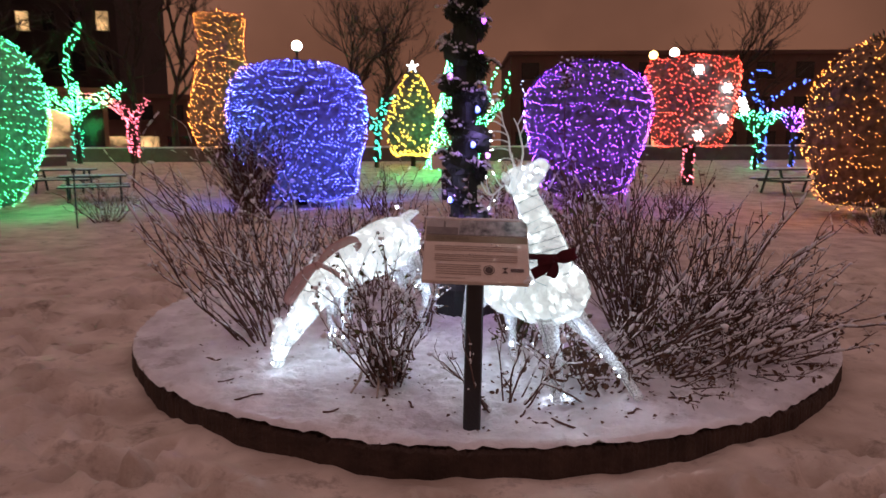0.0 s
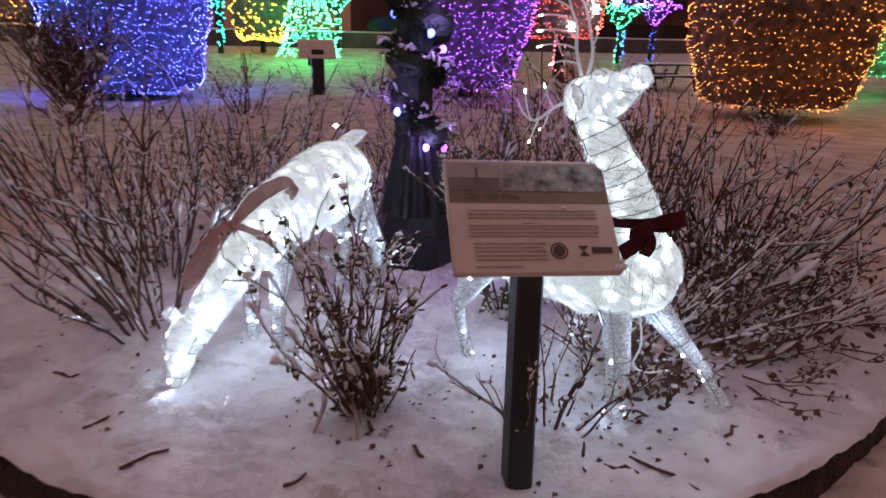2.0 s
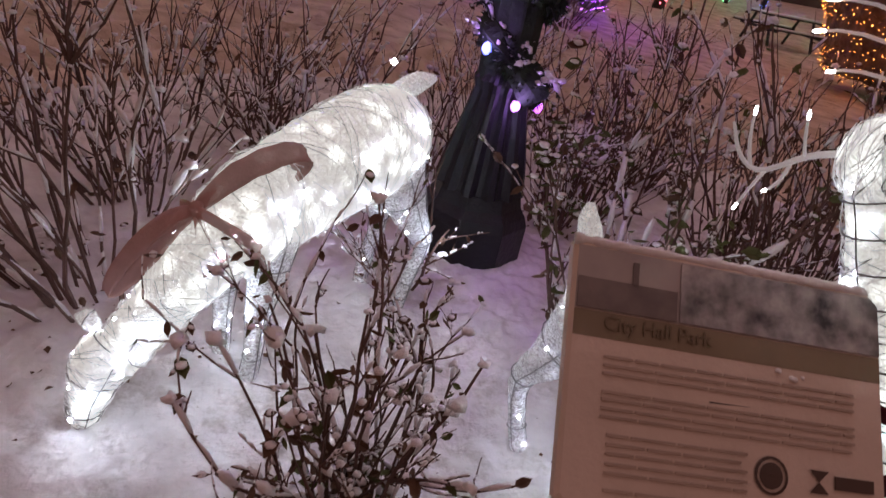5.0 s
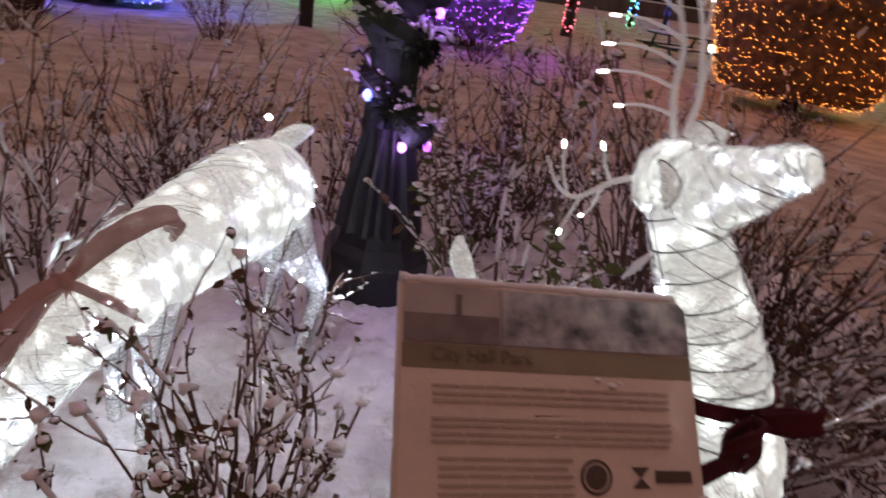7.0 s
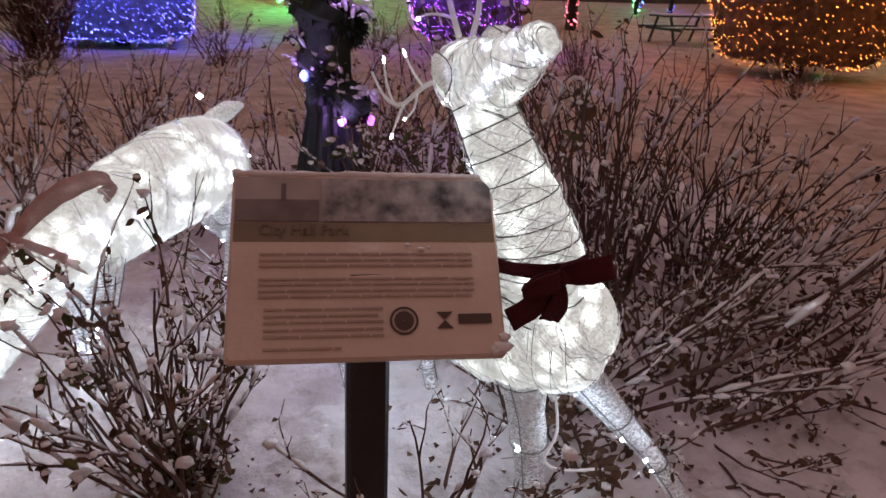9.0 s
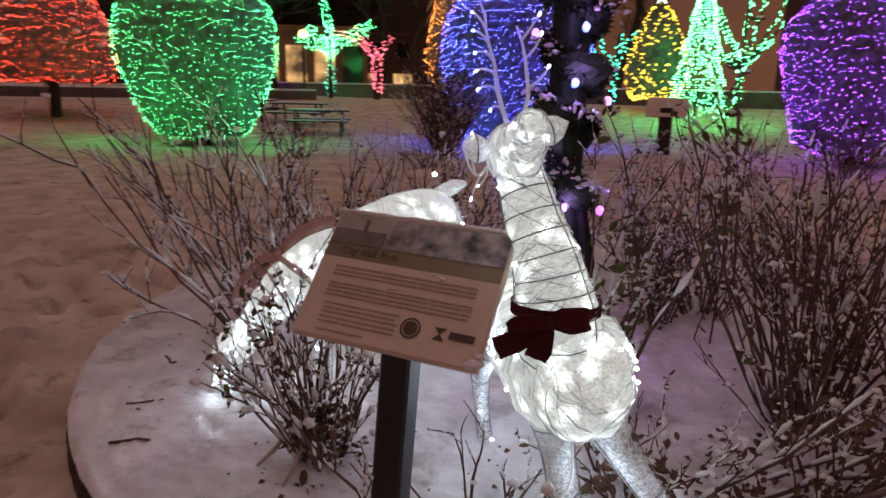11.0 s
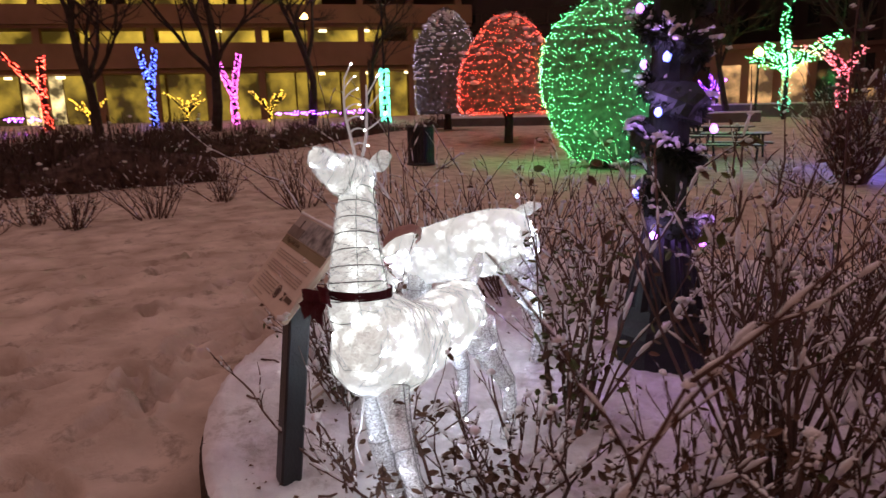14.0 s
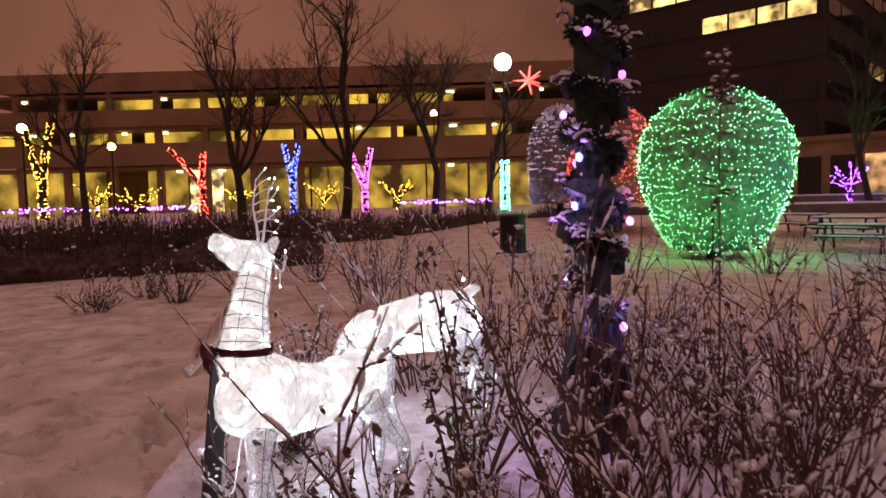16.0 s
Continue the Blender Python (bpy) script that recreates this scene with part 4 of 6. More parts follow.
# ---- bare shrubs with snow on their stems ----
def shrub(base, stems, height, spread, seed, lean=(0, 0), leaves=0.25, green=0.0, snow=0.5, thick=0.0062, low=0.0, label="", category="bush", group="shrubs in the flower bed", twigs=2, leaf_size=1.0):
    rnd = random.Random(seed)
    thick *= 1.06
    leaves *= 0.42
    snow = min(0.8, snow * 1.3)
    s = thing("bare_shrub", label or "leafless brown rose shrub with snow on its stems", category, group, base)
    lf, sn = Mesh(), Mesh()
    b = Vector(base)

    def snow_on(pts, r):
        for p, q in zip(pts, pts[1:]):
            if rnd.random() < snow:
                d = q - p
                flat = 1 - abs(d.normalized().z)
                if flat < 0.12 and rnd.random() < 0.7:
                    continue
                o = Vector((0, 0, r * 0.9))
                g = r * rnd.uniform(0.6, 1.8)
                sn.tube([p + d * 0.1 + o, p + d * 0.5 + o * 1.5, p + d * 0.9 + o], [g * 0.5, g, g * 0.5], 5)

    def leaf(p, size):
        d = Vector((rnd.gauss(0, 1), rnd.gauss(0, 1), rnd.gauss(-0.5, 0.7))).normalized() * size
        lf.leaf(p, d, size * rnd.uniform(0.22, 0.36), (rnd.gauss(0, 1), rnd.gauss(0, 1), 1), 1 if rnd.random() < green else 0)
        if rnd.random() < snow * 0.5:
            sn.ball(p + d * 0.5 + Vector((0, 0, size * 0.12)), size * 0.26, 0, 6, 0.5, 0.3)

    def grow(p, d, length, r, depth, st):
        steps = 6 if depth == 0 else 4
        pts = [p]
        for i in range(steps):
            d = (d + Vector((rnd.gauss(0, 0.11), rnd.gauss(0, 0.11), rnd.gauss(0.03, 0.08)))).normalized()
            pts.append(pts[-1] + d * length / steps)
        radii = [r * (1 - 0.62 * i / steps) for i in range(steps + 1)]
        st.tube(pts, radii, 5 if depth == 0 else 4, cap=False)
        snow_on(pts, r)
        if depth < 2 and rnd.random() < snow * 0.6:
            sn.ball(pts[-1], rnd.uniform(0.007, 0.021), 0, 7, 0.65, 0.9)
        for q in pts[1:]:
            if rnd.random() < leaves:
                leaf(q, rnd.uniform(0.020, 0.046) * leaf_size)
        if depth < 2:
            for _ in range(twigs if depth == 0 else 2):
                i = rnd.randrange(2, steps + 1) if depth == 0 else rnd.randrange(1, steps + 1)
                w = (d + Vector((rnd.gauss(0, 0.42), rnd.gauss(0, 0.42), rnd.gauss(0.15, 0.3)))).normalized()
                grow(pts[i], w, length * rnd.uniform(0.28, 0.5), r * 0.6, depth + 1, st)

    for i in range(int(stems * 1.0)):
        a, t = rnd.uniform(0, 2 * math.pi), rnd.random() ** 0.7
        root = b + Vector((math.cos(a), math.sin(a), 0)) * spread * 0.30 * t
        root.z = (bed_height(root.x, root.y) if (root - BED).xy.length < BED_R else b.z) - 0.02
        way = Vector((math.cos(a) * spread * t * 0.9 + lean[0], math.sin(a) * spread * t * 0.9 + lean[1], height * rnd.uniform(0.55, 1.0) - low * t)).normalized()
        st = Mesh()
        grow(root, way, height * rnd.uniform(0.55, 1.05), thick * rnd.uniform(0.7, 1.25), 0, st)
        st.out("stem", TWIG, s)
    for i in range(int(stems * leaves * 18)):
        a, t = rnd.uniform(0, 2 * math.pi), rnd.random()
        leaf(b + Vector((math.cos(a) * spread * 0.45 * t, math.sin(a) * spread * 0.45 * t, rnd.uniform(0.0, height * 0.32))), rnd.uniform(0.03, 0.06))
    if lf.f:
        tagged(lf.out("foliage", [DEAD_LEAF, GREEN_LEAF], s, "withered brown leaves"), kind="stuff")
    if sn.f:
        tagged(sn.out("snow", SNOW_CLUMP, s, smooth=True), kind="stuff")
    return s


shrub((-0.29, 3.36, 0.14), 36, 0.64, 0.27, 1, leaves=0.62, snow=0.55, green=0.2, label="dense low shrub with withered leaves before the grazing deer")
shrub((-1.25, 4.30, 0.14), 24, 1.30, 0.70, 2, lean=(-0.45, -0.10), leaves=0.12, snow=0.6, thick=0.0078, twigs=3, label="wide leafless shrub with long thin stems")
shrub((-1.25, 5.05, 0.14), 30, 0.95, 0.7, 3, lean=(-0.1, 0.0), leaves=0.2, thick=0.0075, twigs=3)
shrub((-0.62, 5.35, 0.16), 28, 0.85, 0.6, 4, leaves=0.25, thick=0.0072, twigs=3)
shrub((0.34, 3.12, 0.14), 11, 0.46, 0.40, 5, leaves=0.12, snow=0.3, label="small thorny shrub with few stems beside the sign post")
shrub((0.82, 3.53, 0.14), 13, 0.48, 0.42, 6, leaves=0.45, snow=0.5, thick=0.0072)
shrub((0.53, 4.06, 0.15), 16, 0.92, 0.36, 10, leaves=1.1, snow=0.6, green=0.6, thick=0.0085, leaf_size=1.6, label="leafy shrub, still partly green, under snow")
shrub((1.36, 4.30, 0.15), 36, 1.02, 0.42, 7, leaves=0.30, snow=0.36, green=0.1, thick=0.0078, label="tall upright shrub with many brown stems and snow")
shrub((1.86, 4.36, 0.14), 37, 0.86, 0.58, 8, lean=(0.12, -0.05), leaves=0.35, snow=0.36, thick=0.0075, label="tall upright shrub with many brown stems and snow")
shrub((1.58, 5.02, 0.14), 34, 0.95, 0.60, 12, leaves=0.35, snow=0.33)
shrub((0.98, 5.60, 0.15), 34, 0.88, 0.60, 13, leaves=0.30, snow=0.30)
shrub((0.05, 5.75, 0.15), 26, 0.85, 0.60, 14, leaves=0.2, snow=0.5)
shrub((-0.85, 6.15, 0.14), 24, 0.85, 0.60, 15, leaves=0.2)
shrub((0.55, 6.45, 0.14), 30, 0.85, 0.60, 16, leaves=0.3, snow=0.5)
shrub((1.55, 6.15, 0.14), 39, 0.85, 0.60, 17, leaves=0.35, snow=0.30)
shrub((0.72, 5.30, 0.15), 15, 0.85, 0.40, 18, leaves=1.0, snow=0.5, green=0.5, leaf_size=1.5, label="leafy shrub, still partly green, under snow")
shrub((1.32, 3.50, 0.14), 20, 0.42, 0.90, 24, lean=(0.1, 0.0), leaves=0.7, snow=0.30, low=0.15, label="low sprawling tangle of brown stems and leaves")
shrub((1.85, 3.74, 0.14), 28, 0.44, 0.90, 25, lean=(0.1, -0.1), leaves=0.7, snow=0.30, low=0.15, label="low sprawling tangle of brown stems and leaves")
shrub((1.40, 3.84, 0.14), 14, 0.62, 0.60, 26, lean=(0.1, 0.0), leaves=0.5, snow=0.30, green=0.2)
shrub((2.20, 4.42, 0.14), 25, 0.45, 0.9, 27, leaves=0.6, snow=0.30, low=0.1, label="low sprawling tangle of brown stems and leaves")
shrub((-0.10, 4.62, 0.16), 10, 0.55, 0.40, 19, leaves=0.25, snow=0.5)
shrub((1.12, 3.62, 0.14), 9, 1.10, 0.75, 61, lean=(0.95, -0.22), leaves=0.5, snow=0.65, thick=0.0085, low=0.55, twigs=3, label="long low snow-laden branches sprawling over the bed")
shrub((1.55, 3.98, 0.14), 7, 1.05, 0.75, 62, lean=(0.95, -0.15), leaves=0.5, snow=0.65, thick=0.0095, low=0.45, twigs=3, label="long low snow-laden branches sprawling over the bed")
shrub((0.86, 3.26, 0.14), 7, 0.44, 0.50, 63, lean=(-0.06, 0.05), leaves=1.2, snow=0.3, thick=0.0075, low=0.05, twigs=2, leaf_size=1.4, label="few arching thorny stems with withered leaves")


def tall_stalk(x, y, top):
    """A dry stalk that stands far above the shrubs, its leaves weighed down by snow."""
    rnd = random.Random(29)
    base = (x, y, bed_height(x, y) - 0.02)
    t = thing("dry_stalk", "tall thin dry stalk with a snow-laden head", "stalk", at=base)
    line = [Vector(p) for p in smooth_line([base, (x + 0.02, y, 0.9), (x - 0.01, y + 0.02, 1.6), (x, y + 0.02, top)], 14)]
    k, lf, sn = Mesh(), Mesh(), Mesh()
    k.tube(line, [0.0060 - 0.00025 * i for i in range(14)], 6)
    k.out("stem", TWIG, t)
    for i in range(34):
        z = rnd.choice((rnd.uniform(top - 0.22, top + 0.02), rnd.uniform(top - 0.22, top + 0.02), rnd.uniform(top - 0.62, top - 0.25)))
        u = (z - base[2]) / (top - base[2]) * 13
        p = line[min(13, max(0, int(u)))]
        d = Vector((rnd.gauss(0, 1), rnd.gauss(0, 1), rnd.uniform(-0.7, 0.5))).normalized() * rnd.uniform(0.05, 0.10)
        lf.leaf(Vector((p.x, p.y, z)), d, 0.018, (0, 0.2, 1))
        sn.ball(Vector((p.x, p.y, z + 0.010)) + d * 0.6, rnd.uniform(0.008, 0.018), 0, 7, 0.6, 0.8)
    tagged(lf.out("foliage", DEAD_LEAF, t, "withered drooping leaves"), kind="stuff")
    tagged(sn.out("snow", SNOW_CLUMP, t, smooth=True), kind="stuff")


tall_stalk(1.02, 5.10, 2.10)
for i, (x, y, h, sp) in enumerate(((-7.84, 2.5, 0.55, 0.5), (-7.8, 5.75, 1.0, 0.8), (-8.2, 3.6, 0.95, 0.8), (-9.6, 4.9, 0.8, 0.7), (-7.45, 1.36, 0.5, 0.6), (-3.6, 12.6, 0.7, 0.8), (-4.35, 15.45, 1.7, 0.75),
                                   (-1.1, 13.6, 0.8, 0.9), (3.4, 14.6, 0.8, 0.9), (-6.6, 13.2, 0.8, 0.8), (4.9, 13.0, 0.8, 0.9), (1.6, 15.5, 0.8, 1.0), (7.4, 10.6, 0.6, 0.9), (-8.8, 2.0, 0.6, 0.6))):
    shrub((x, y, ground_z(x, y)), 120 if h > 1.5 else 24, h, sp, 40 + i, leaves=0.25, snow=0.25, thick=0.016 if h > 1.5 else 0.009, label="bare shrub standing by itself in the snow", group="shrubs in the snow", twigs=3)


def sticks():
    """Fallen stems and a cable end on the snow of the bed."""
    rnd = random.Random(21)
    for i, (x, y, a, ln) in enumerate(((-1.22, 3.46, 0.9, 0.10), (-1.02, 3.20, 0.35, 0.15), (-0.55, 2.98, 0.7, 0.09), (0.62, 2.80, -0.95, 0.24), (0.50, 2.86, -0.6, 0.12), (-1.42, 3.85, -0.3, 0.11), (0.98, 2.95, 0.5, 0.10), (1.28, 3.1, -0.4, 0.16), (0.42, 2.98, 1.1, 0.07), (-0.15, 3.05, 2.0, 0.06))):
        k = Mesh()
        d = Vector((math.cos(a), math.sin(a), 0)) * ln / 2
        pts = []
        for t in (-1, -0.3, 0.3, 1):
            q = Vector((x, y, 0)) + d * t + Vector((0, rnd.uniform(-0.012, 0.012), 0))
            pts.append((q.x, q.y, bed_height(q.x, q.y) + 0.004))
        k.tube(pts, [0.006, 0.007, 0.006, 0.004], 5)
        tagged(k.out("fallen_twig", TWIG), "dark fallen twig lying on the snow", "twig", "twigs on the snow")


    def pale_root(pts):
        k = Mesh()
        k.tube(smooth_line([(x, y, bed_height(x, y) + z) for x, y, z in pts], 10), [0.012 - 0.0007 * i for i in range(10)], 6, wob=0.3)
        tagged(k.out("bare_root", PALE_WOOD), "pale twisted bare root poking from the snow", "root", "roots in the snow")

    pale_root([(-0.40, 3.42, 0.06), (-0.43, 3.36, 0.08), (-0.44, 3.30, 0.05), (-0.48, 3.23, 0.005)])
    pale_root([(-0.35, 3.40, 0.06), (-0.345, 3.32, 0.06), (-0.33, 3.25, 0.04), (-0.335, 3.17, 0.005)])
    # leaves and crumbs that have dropped on the snow under the shrubs
    k = Mesh()
    rnd = random.Random(77)
    for cx, cy, w, n in ((-0.29, 3.34, 0.16, 90), (0.34, 3.05, 0.2, 40), (0.80, 3.45, 0.22, 70), (1.4, 3.55, 0.42, 260), (1.5, 4.2, 0.5, 90), (-1.1, 4.2, 0.5, 40), (0.0, 3.1, 0.6, 40), (0.7, 3.0, 0.3, 60), (-0.9, 3.6, 0.5, 40)):
        for _ in range(n):
            x, y = rnd.gauss(cx, w), rnd.gauss(cy, w * 0.8)
            if math.hypot(x - BED.x, y - BED.y) > BED_R - 0.08:
                continue
            a, size = rnd.uniform(0, 6.28), rnd.choice((0.006, 0.010, 0.015, 0.026))
            k.blade((x, y, bed_height(x, y) + 0.004), (math.cos(a) * size, math.sin(a) * size, rnd.uniform(0, 0.4) * size), size * 0.42, (rnd.gauss(0, 0.3), rnd.gauss(0, 0.3), 1))
    tagged(k.out("fallen_leaves", DEAD_LEAF), "withered brown leaves scattered on the snow under shrubs", "leaves", kind="stuff")


PALE_WOOD = mat("pale_wood", (0.50, 0.42, 0.36), rough=0.8, vary=0.4, scale=20, bump=0.4, bump_scale=60)
sticks()


# ---- trees clipped round and wound with lights ----
def lit_topiary(base, profile, material, label, seed, row=0.14, step=0.15, bulb=0.014, foliage=None, snow=0.0, squash=1.0):
    rnd = random.Random(seed)
    base = (base[0], base[1], ground_z(base[0], base[1]))
    t = thing("topiary_tree", label, "topiary", "clipped trees in lights", base)
    b = Vector(base)
    rows = smooth_line(profile, 44)
    k = Mesh()
    rings = []
    for z, r in rows:
        ring = []
        for j in range(64):
            a = 2 * math.pi * j / 64
            p = Vector((math.cos(a) * r, math.sin(a) * r * squash, z))
            q = 1 + 0.05 * noise.noise(p * 0.9 + b) + 0.045 * noise.noise(p * 3.2 + b) + 0.03 * noise.noise(p * 8 + b)
            ring.append((b.x + p.x * q, b.y + p.y * q, b.z + p.z + 0.05 * noise.noise(p * 4 + b)))
        rings.append(ring)
    k.loft(rings)
    # loose twig ends that break the outline
    for i in range(2600):
        z, r = rows[rnd.randrange(1, len(rows) - 1)]
        a = rnd.uniform(0, 2 * math.pi)
        p = Vector((b.x + math.cos(a) * r * 0.98, b.y + math.sin(a) * r * squash * 0.98, b.z + z + rnd.uniform(-0.05, 0.05)))
        d = Vector((math.cos(a) + rnd.gauss(0, 0.5), math.sin(a) + rnd.gauss(0, 0.5), rnd.gauss(0.2, 0.6))).normalized()
        k.blade(p, d * rnd.uniform(0.08, 0.20), 0.025, (0.1, 0.2, 1))
    crown = k.out("crown", foliage or FOLIAGE, t)
    w = Mesh()
    dense = smooth_line(profile, 400)
    acc = row
    for i in range(1, 400):
        (z0, r0), (z1, r1) = dense[i - 1], dense[i]
        acc += math.hypot(z1 - z0, r1 - r0)
        if acc < row or r1 < 0.08:
            continue
        acc = 0.0
        n = max(4, int(2 * math.pi * r1 / (step * 0.78)))
        off = rnd.random() * 6.28
        for j in range(n):
            if rnd.random() < 0.12:
                continue
            a = off + 2 * math.pi * (j + rnd.uniform(-0.35, 0.35)) / n
            p = Vector((math.cos(a) * r1, math.sin(a) * r1 * squash, z1 + rnd.uniform(-0.45, 0.45) * row + 0.05 * math.sin(a * 3 + i)))
            q = 1.03 + 0.05 * noise.noise(p * 0.9 + b) + 0.045 * noise.noise(p * 3.2 + b) + 0.03 / max(r1, 0.3)
            w.octa((b.x + p.x * q, b.y + p.y * q, b.z + p.z), 0.60 * bulb * rnd.uniform(0.8, 1.25), 0)
    tagged(w.out("light_string", material, t, kind_label(material)), kind="stuff")
    if snow:
        s = Mesh()
        for i in range(int(520 * snow)):
            z, r = rows[rnd.randrange(len(rows) // 3, len(rows))]
            a = rnd.uniform(0, 2 * math.pi)
            s.ball((b.x + math.cos(a) * r, b.y + math.sin(a) * r * squash, b.z + z), rnd.uniform(0.06, 0.16), 0, 6, 0.5, 0.5)
        tagged(s.out("snow", SNOW_CLUMP, t, smooth=True), kind="stuff")
    m = Mesh()
    m.tube([(b.x, b.y, b.z - 0.05), (b.x + 0.03, b.y, b.z + profile[0][0] * 0.6 + 0.2), (b.x, b.y, b.z + profile[0][0] + 0.7)], [0.2, 0.16, 0.14], 10, wob=0.2)
    for j in range(5):
        a = j * 1.26
        m.tube([(b.x, b.y, b.z + profile[0][0] * 0.5 + 0.1), (b.x + math.cos(a) * 0.35, b.y + math.sin(a) * 0.35, b.z + profile[0][0] + 0.5)], [0.09, 0.06], 6)
    m.out("trunk", BARK, t)
    return t


def string_fill(x, y, radius, color, watts, z=1.0):
    """Four added lamps standing off a tree, for its strings' light on the snow."""
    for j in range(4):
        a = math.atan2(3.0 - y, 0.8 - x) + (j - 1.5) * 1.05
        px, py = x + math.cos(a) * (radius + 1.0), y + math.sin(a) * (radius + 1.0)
        d = bpy.data.lights.new("string_fill_lamp", "POINT")
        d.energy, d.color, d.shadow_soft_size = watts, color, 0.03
        new("string_fill_lamp", d).location = (px, py, ground_z(px, py) + z)


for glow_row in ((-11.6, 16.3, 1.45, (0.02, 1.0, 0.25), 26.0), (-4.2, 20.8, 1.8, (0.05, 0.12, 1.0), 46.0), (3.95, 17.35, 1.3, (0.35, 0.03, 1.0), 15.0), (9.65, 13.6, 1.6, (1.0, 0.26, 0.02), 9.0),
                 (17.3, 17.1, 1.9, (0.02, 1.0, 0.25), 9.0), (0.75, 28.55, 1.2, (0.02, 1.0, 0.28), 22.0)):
    string_fill(*glow_row)


def kind_label(material):
    return "string of small " + material.name.replace("_bulb", "").replace("_", " ") + " lights"


FOLIAGE_RED = mat("russet_foliage", (0.12, 0.095, 0.08), rough=0.9, second=(0.045, 0.035, 0.028), scale=6, bump=1.0, bump_scale=14)
lit_topiary((-11.6, 16.3), [(0.26, 0.85), (0.38, 1.15), (1.0, 1.48), (2.0, 1.85), (3.0, 1.95), (3.8, 1.68), (4.35, 1.08), (4.62, 0.38), (4.64, 0.02)], LED_GREEN, "round clipped tree wound with green fairy lights", 51)
lit_topiary((-4.2, 20.8), [(0.26, 1.2), (0.36, 1.60), (1.2, 1.80), (2.4, 1.98), (3.3, 1.97), (3.9, 1.72), (4.18, 1.18), (4.26, 0.5), (4.27, 0.02)], LED_BLUE, "barrel-shaped clipped tree wound with blue fairy lights", 52, row=0.125, step=0.14, bulb=0.0125)
lit_topiary((3.95, 17.35), [(0.24, 0.7), (0.36, 1.05), (1.1, 1.28), (2.1, 1.52), (2.8, 1.46), (3.2, 1.15), (3.45, 0.65), (3.52, 0.2), (3.53, 0.02)], LED_PURPLE, "round-topped clipped tree wound with purple fairy lights", 53, row=0.12, step=0.14, bulb=0.012)
lit_topiary((9.65, 13.6), [(0.30, 0.9), (0.40, 1.35), (1.0, 1.58), (1.9, 1.78), (2.7, 1.68), (3.3, 1.28), (3.6, 0.70), (3.72, 0.2), (3.73, 0.02)], LED_GOLD, "round clipped tree wound with amber fairy lights", 54, row=0.14, step=0.15, bulb=0.0108, foliage=FOLIAGE_RED)
lit_topiary((17.3, 17.1), [(0.60, 0.9), (0.70, 1.4), (1.4, 1.9), (2.4, 2.05), (3.3, 1.75), (3.9, 1.05), (4.15, 0.3), (4.17, 0.02)], LED_GREEN, "round clipped tree on a short trunk, wound with green lights", 55)
lit_topiary((-19.8, 18.75), [(1.25, 1.3), (1.35, 1.9), (2.1, 1.95), (3.2, 1.75), (4.1, 1.30), (4.75, 0.75), (5.0, 0.25), (5.02, 0.02)], LED_RED, "dome-shaped clipped tree wound with red fairy lights", 56, snow=0.5, row=0.17, bulb=0.017)
lit_topiary((-25.9, 19.55), [(0.8, 1.1), (0.9, 1.42), (2.0, 1.52), (3.6, 1.47), (4.6, 1.1), (5.3, 0.6), (5.55, 0.15), (5.56, 0.02)], LED_COLD, "tall clipped tree with cold white lights and snow", 57, row=0.24, step=0.26, snow=1.0, bulb=0.018)


# ---- far trees wound with lights ----
def wound(name, label, base, limbs, material, gap=0.10, scatter=0.06, bulb=0.03, group="far trees in lights", second=None):
    """A tree whose limbs, each a line of (x, y, z, radius), are wound with bulbs."""
    rnd = random.Random(hash_of(label) + int(base[0] * 10))
    bulb *= 0.62 if material in (LED_GREEN, LED_PURPLE, LED_RED, LED_GOLD, LED_COLD) else 1.0
    base = (base[0], base[1], ground_z(base[0], base[1]))
    t = thing(name, label, "lit tree", group, base)
    b = Vector(base)
    w = Mesh()
    for n_l, limb in enumerate(limbs):
        pts = smooth_line(limb, max(6, len(limb) * 4))
        k = Mesh()
        if n_l == 0:
            k.tube([(b.x, b.y, b.z - 0.1), b + Vector(limb[0][:3])], limb[0][3], 7)
        k.tube([b + Vector(p[:3]) for p in pts], [p[3] for p in pts], 7, wob=0.2)
        for p, q in zip(pts, pts[1:]):
            ln = float(np.linalg.norm((q - p)[:3]))
            r = (p[3] + q[3]) / 2
            for _ in range(max(1, int(ln / gap * max(1.0, r / 0.05)))):
                u, a = rnd.random(), rnd.uniform(0, 6.283)
                c = p + (q - p) * u
                w.octa((b.x + c[0] + math.cos(a) * (r + scatter * rnd.random()), b.y + c[1] + math.sin(a) * (r + scatter * rnd.random()), b.z + c[2] + rnd.uniform(-scatter, scatter)), bulb, 1 if second and n_l == 0 else 0)
        k.out("trunk" if n_l == 0 else "branch", BARK, t)
    tagged(w.out("light_string", [material, second or material], t, kind_label(material)), kind="stuff")
    return t


def hash_of(s):
    return sum(ord(c) * (i + 1) for i, c in enumerate(s)) % 997


def crown_limbs(h0, h1, r, n, seed, flat=0.3):
    rnd = random.Random(seed)
    out = [[(0, 0, 0, 0.10), (0.03, 0, h0, 0.08)]]
    for i in range(n):
        a = 2 * math.pi * i / n + rnd.uniform(-0.3, 0.3)
        e = rnd.uniform(0.6, 1.0)
        z = h0 + (h1 - h0) * rnd.uniform(flat, 1.0)
        out.append([(0, 0, h0 * 0.95, 0.06), (math.cos(a) * r * 0.5, math.sin(a) * r * 0.5, h0 + (z - h0) * 0.7, 0.04), (math.cos(a) * r * e, math.sin(a) * r * e, z, 0.02)])
    return out


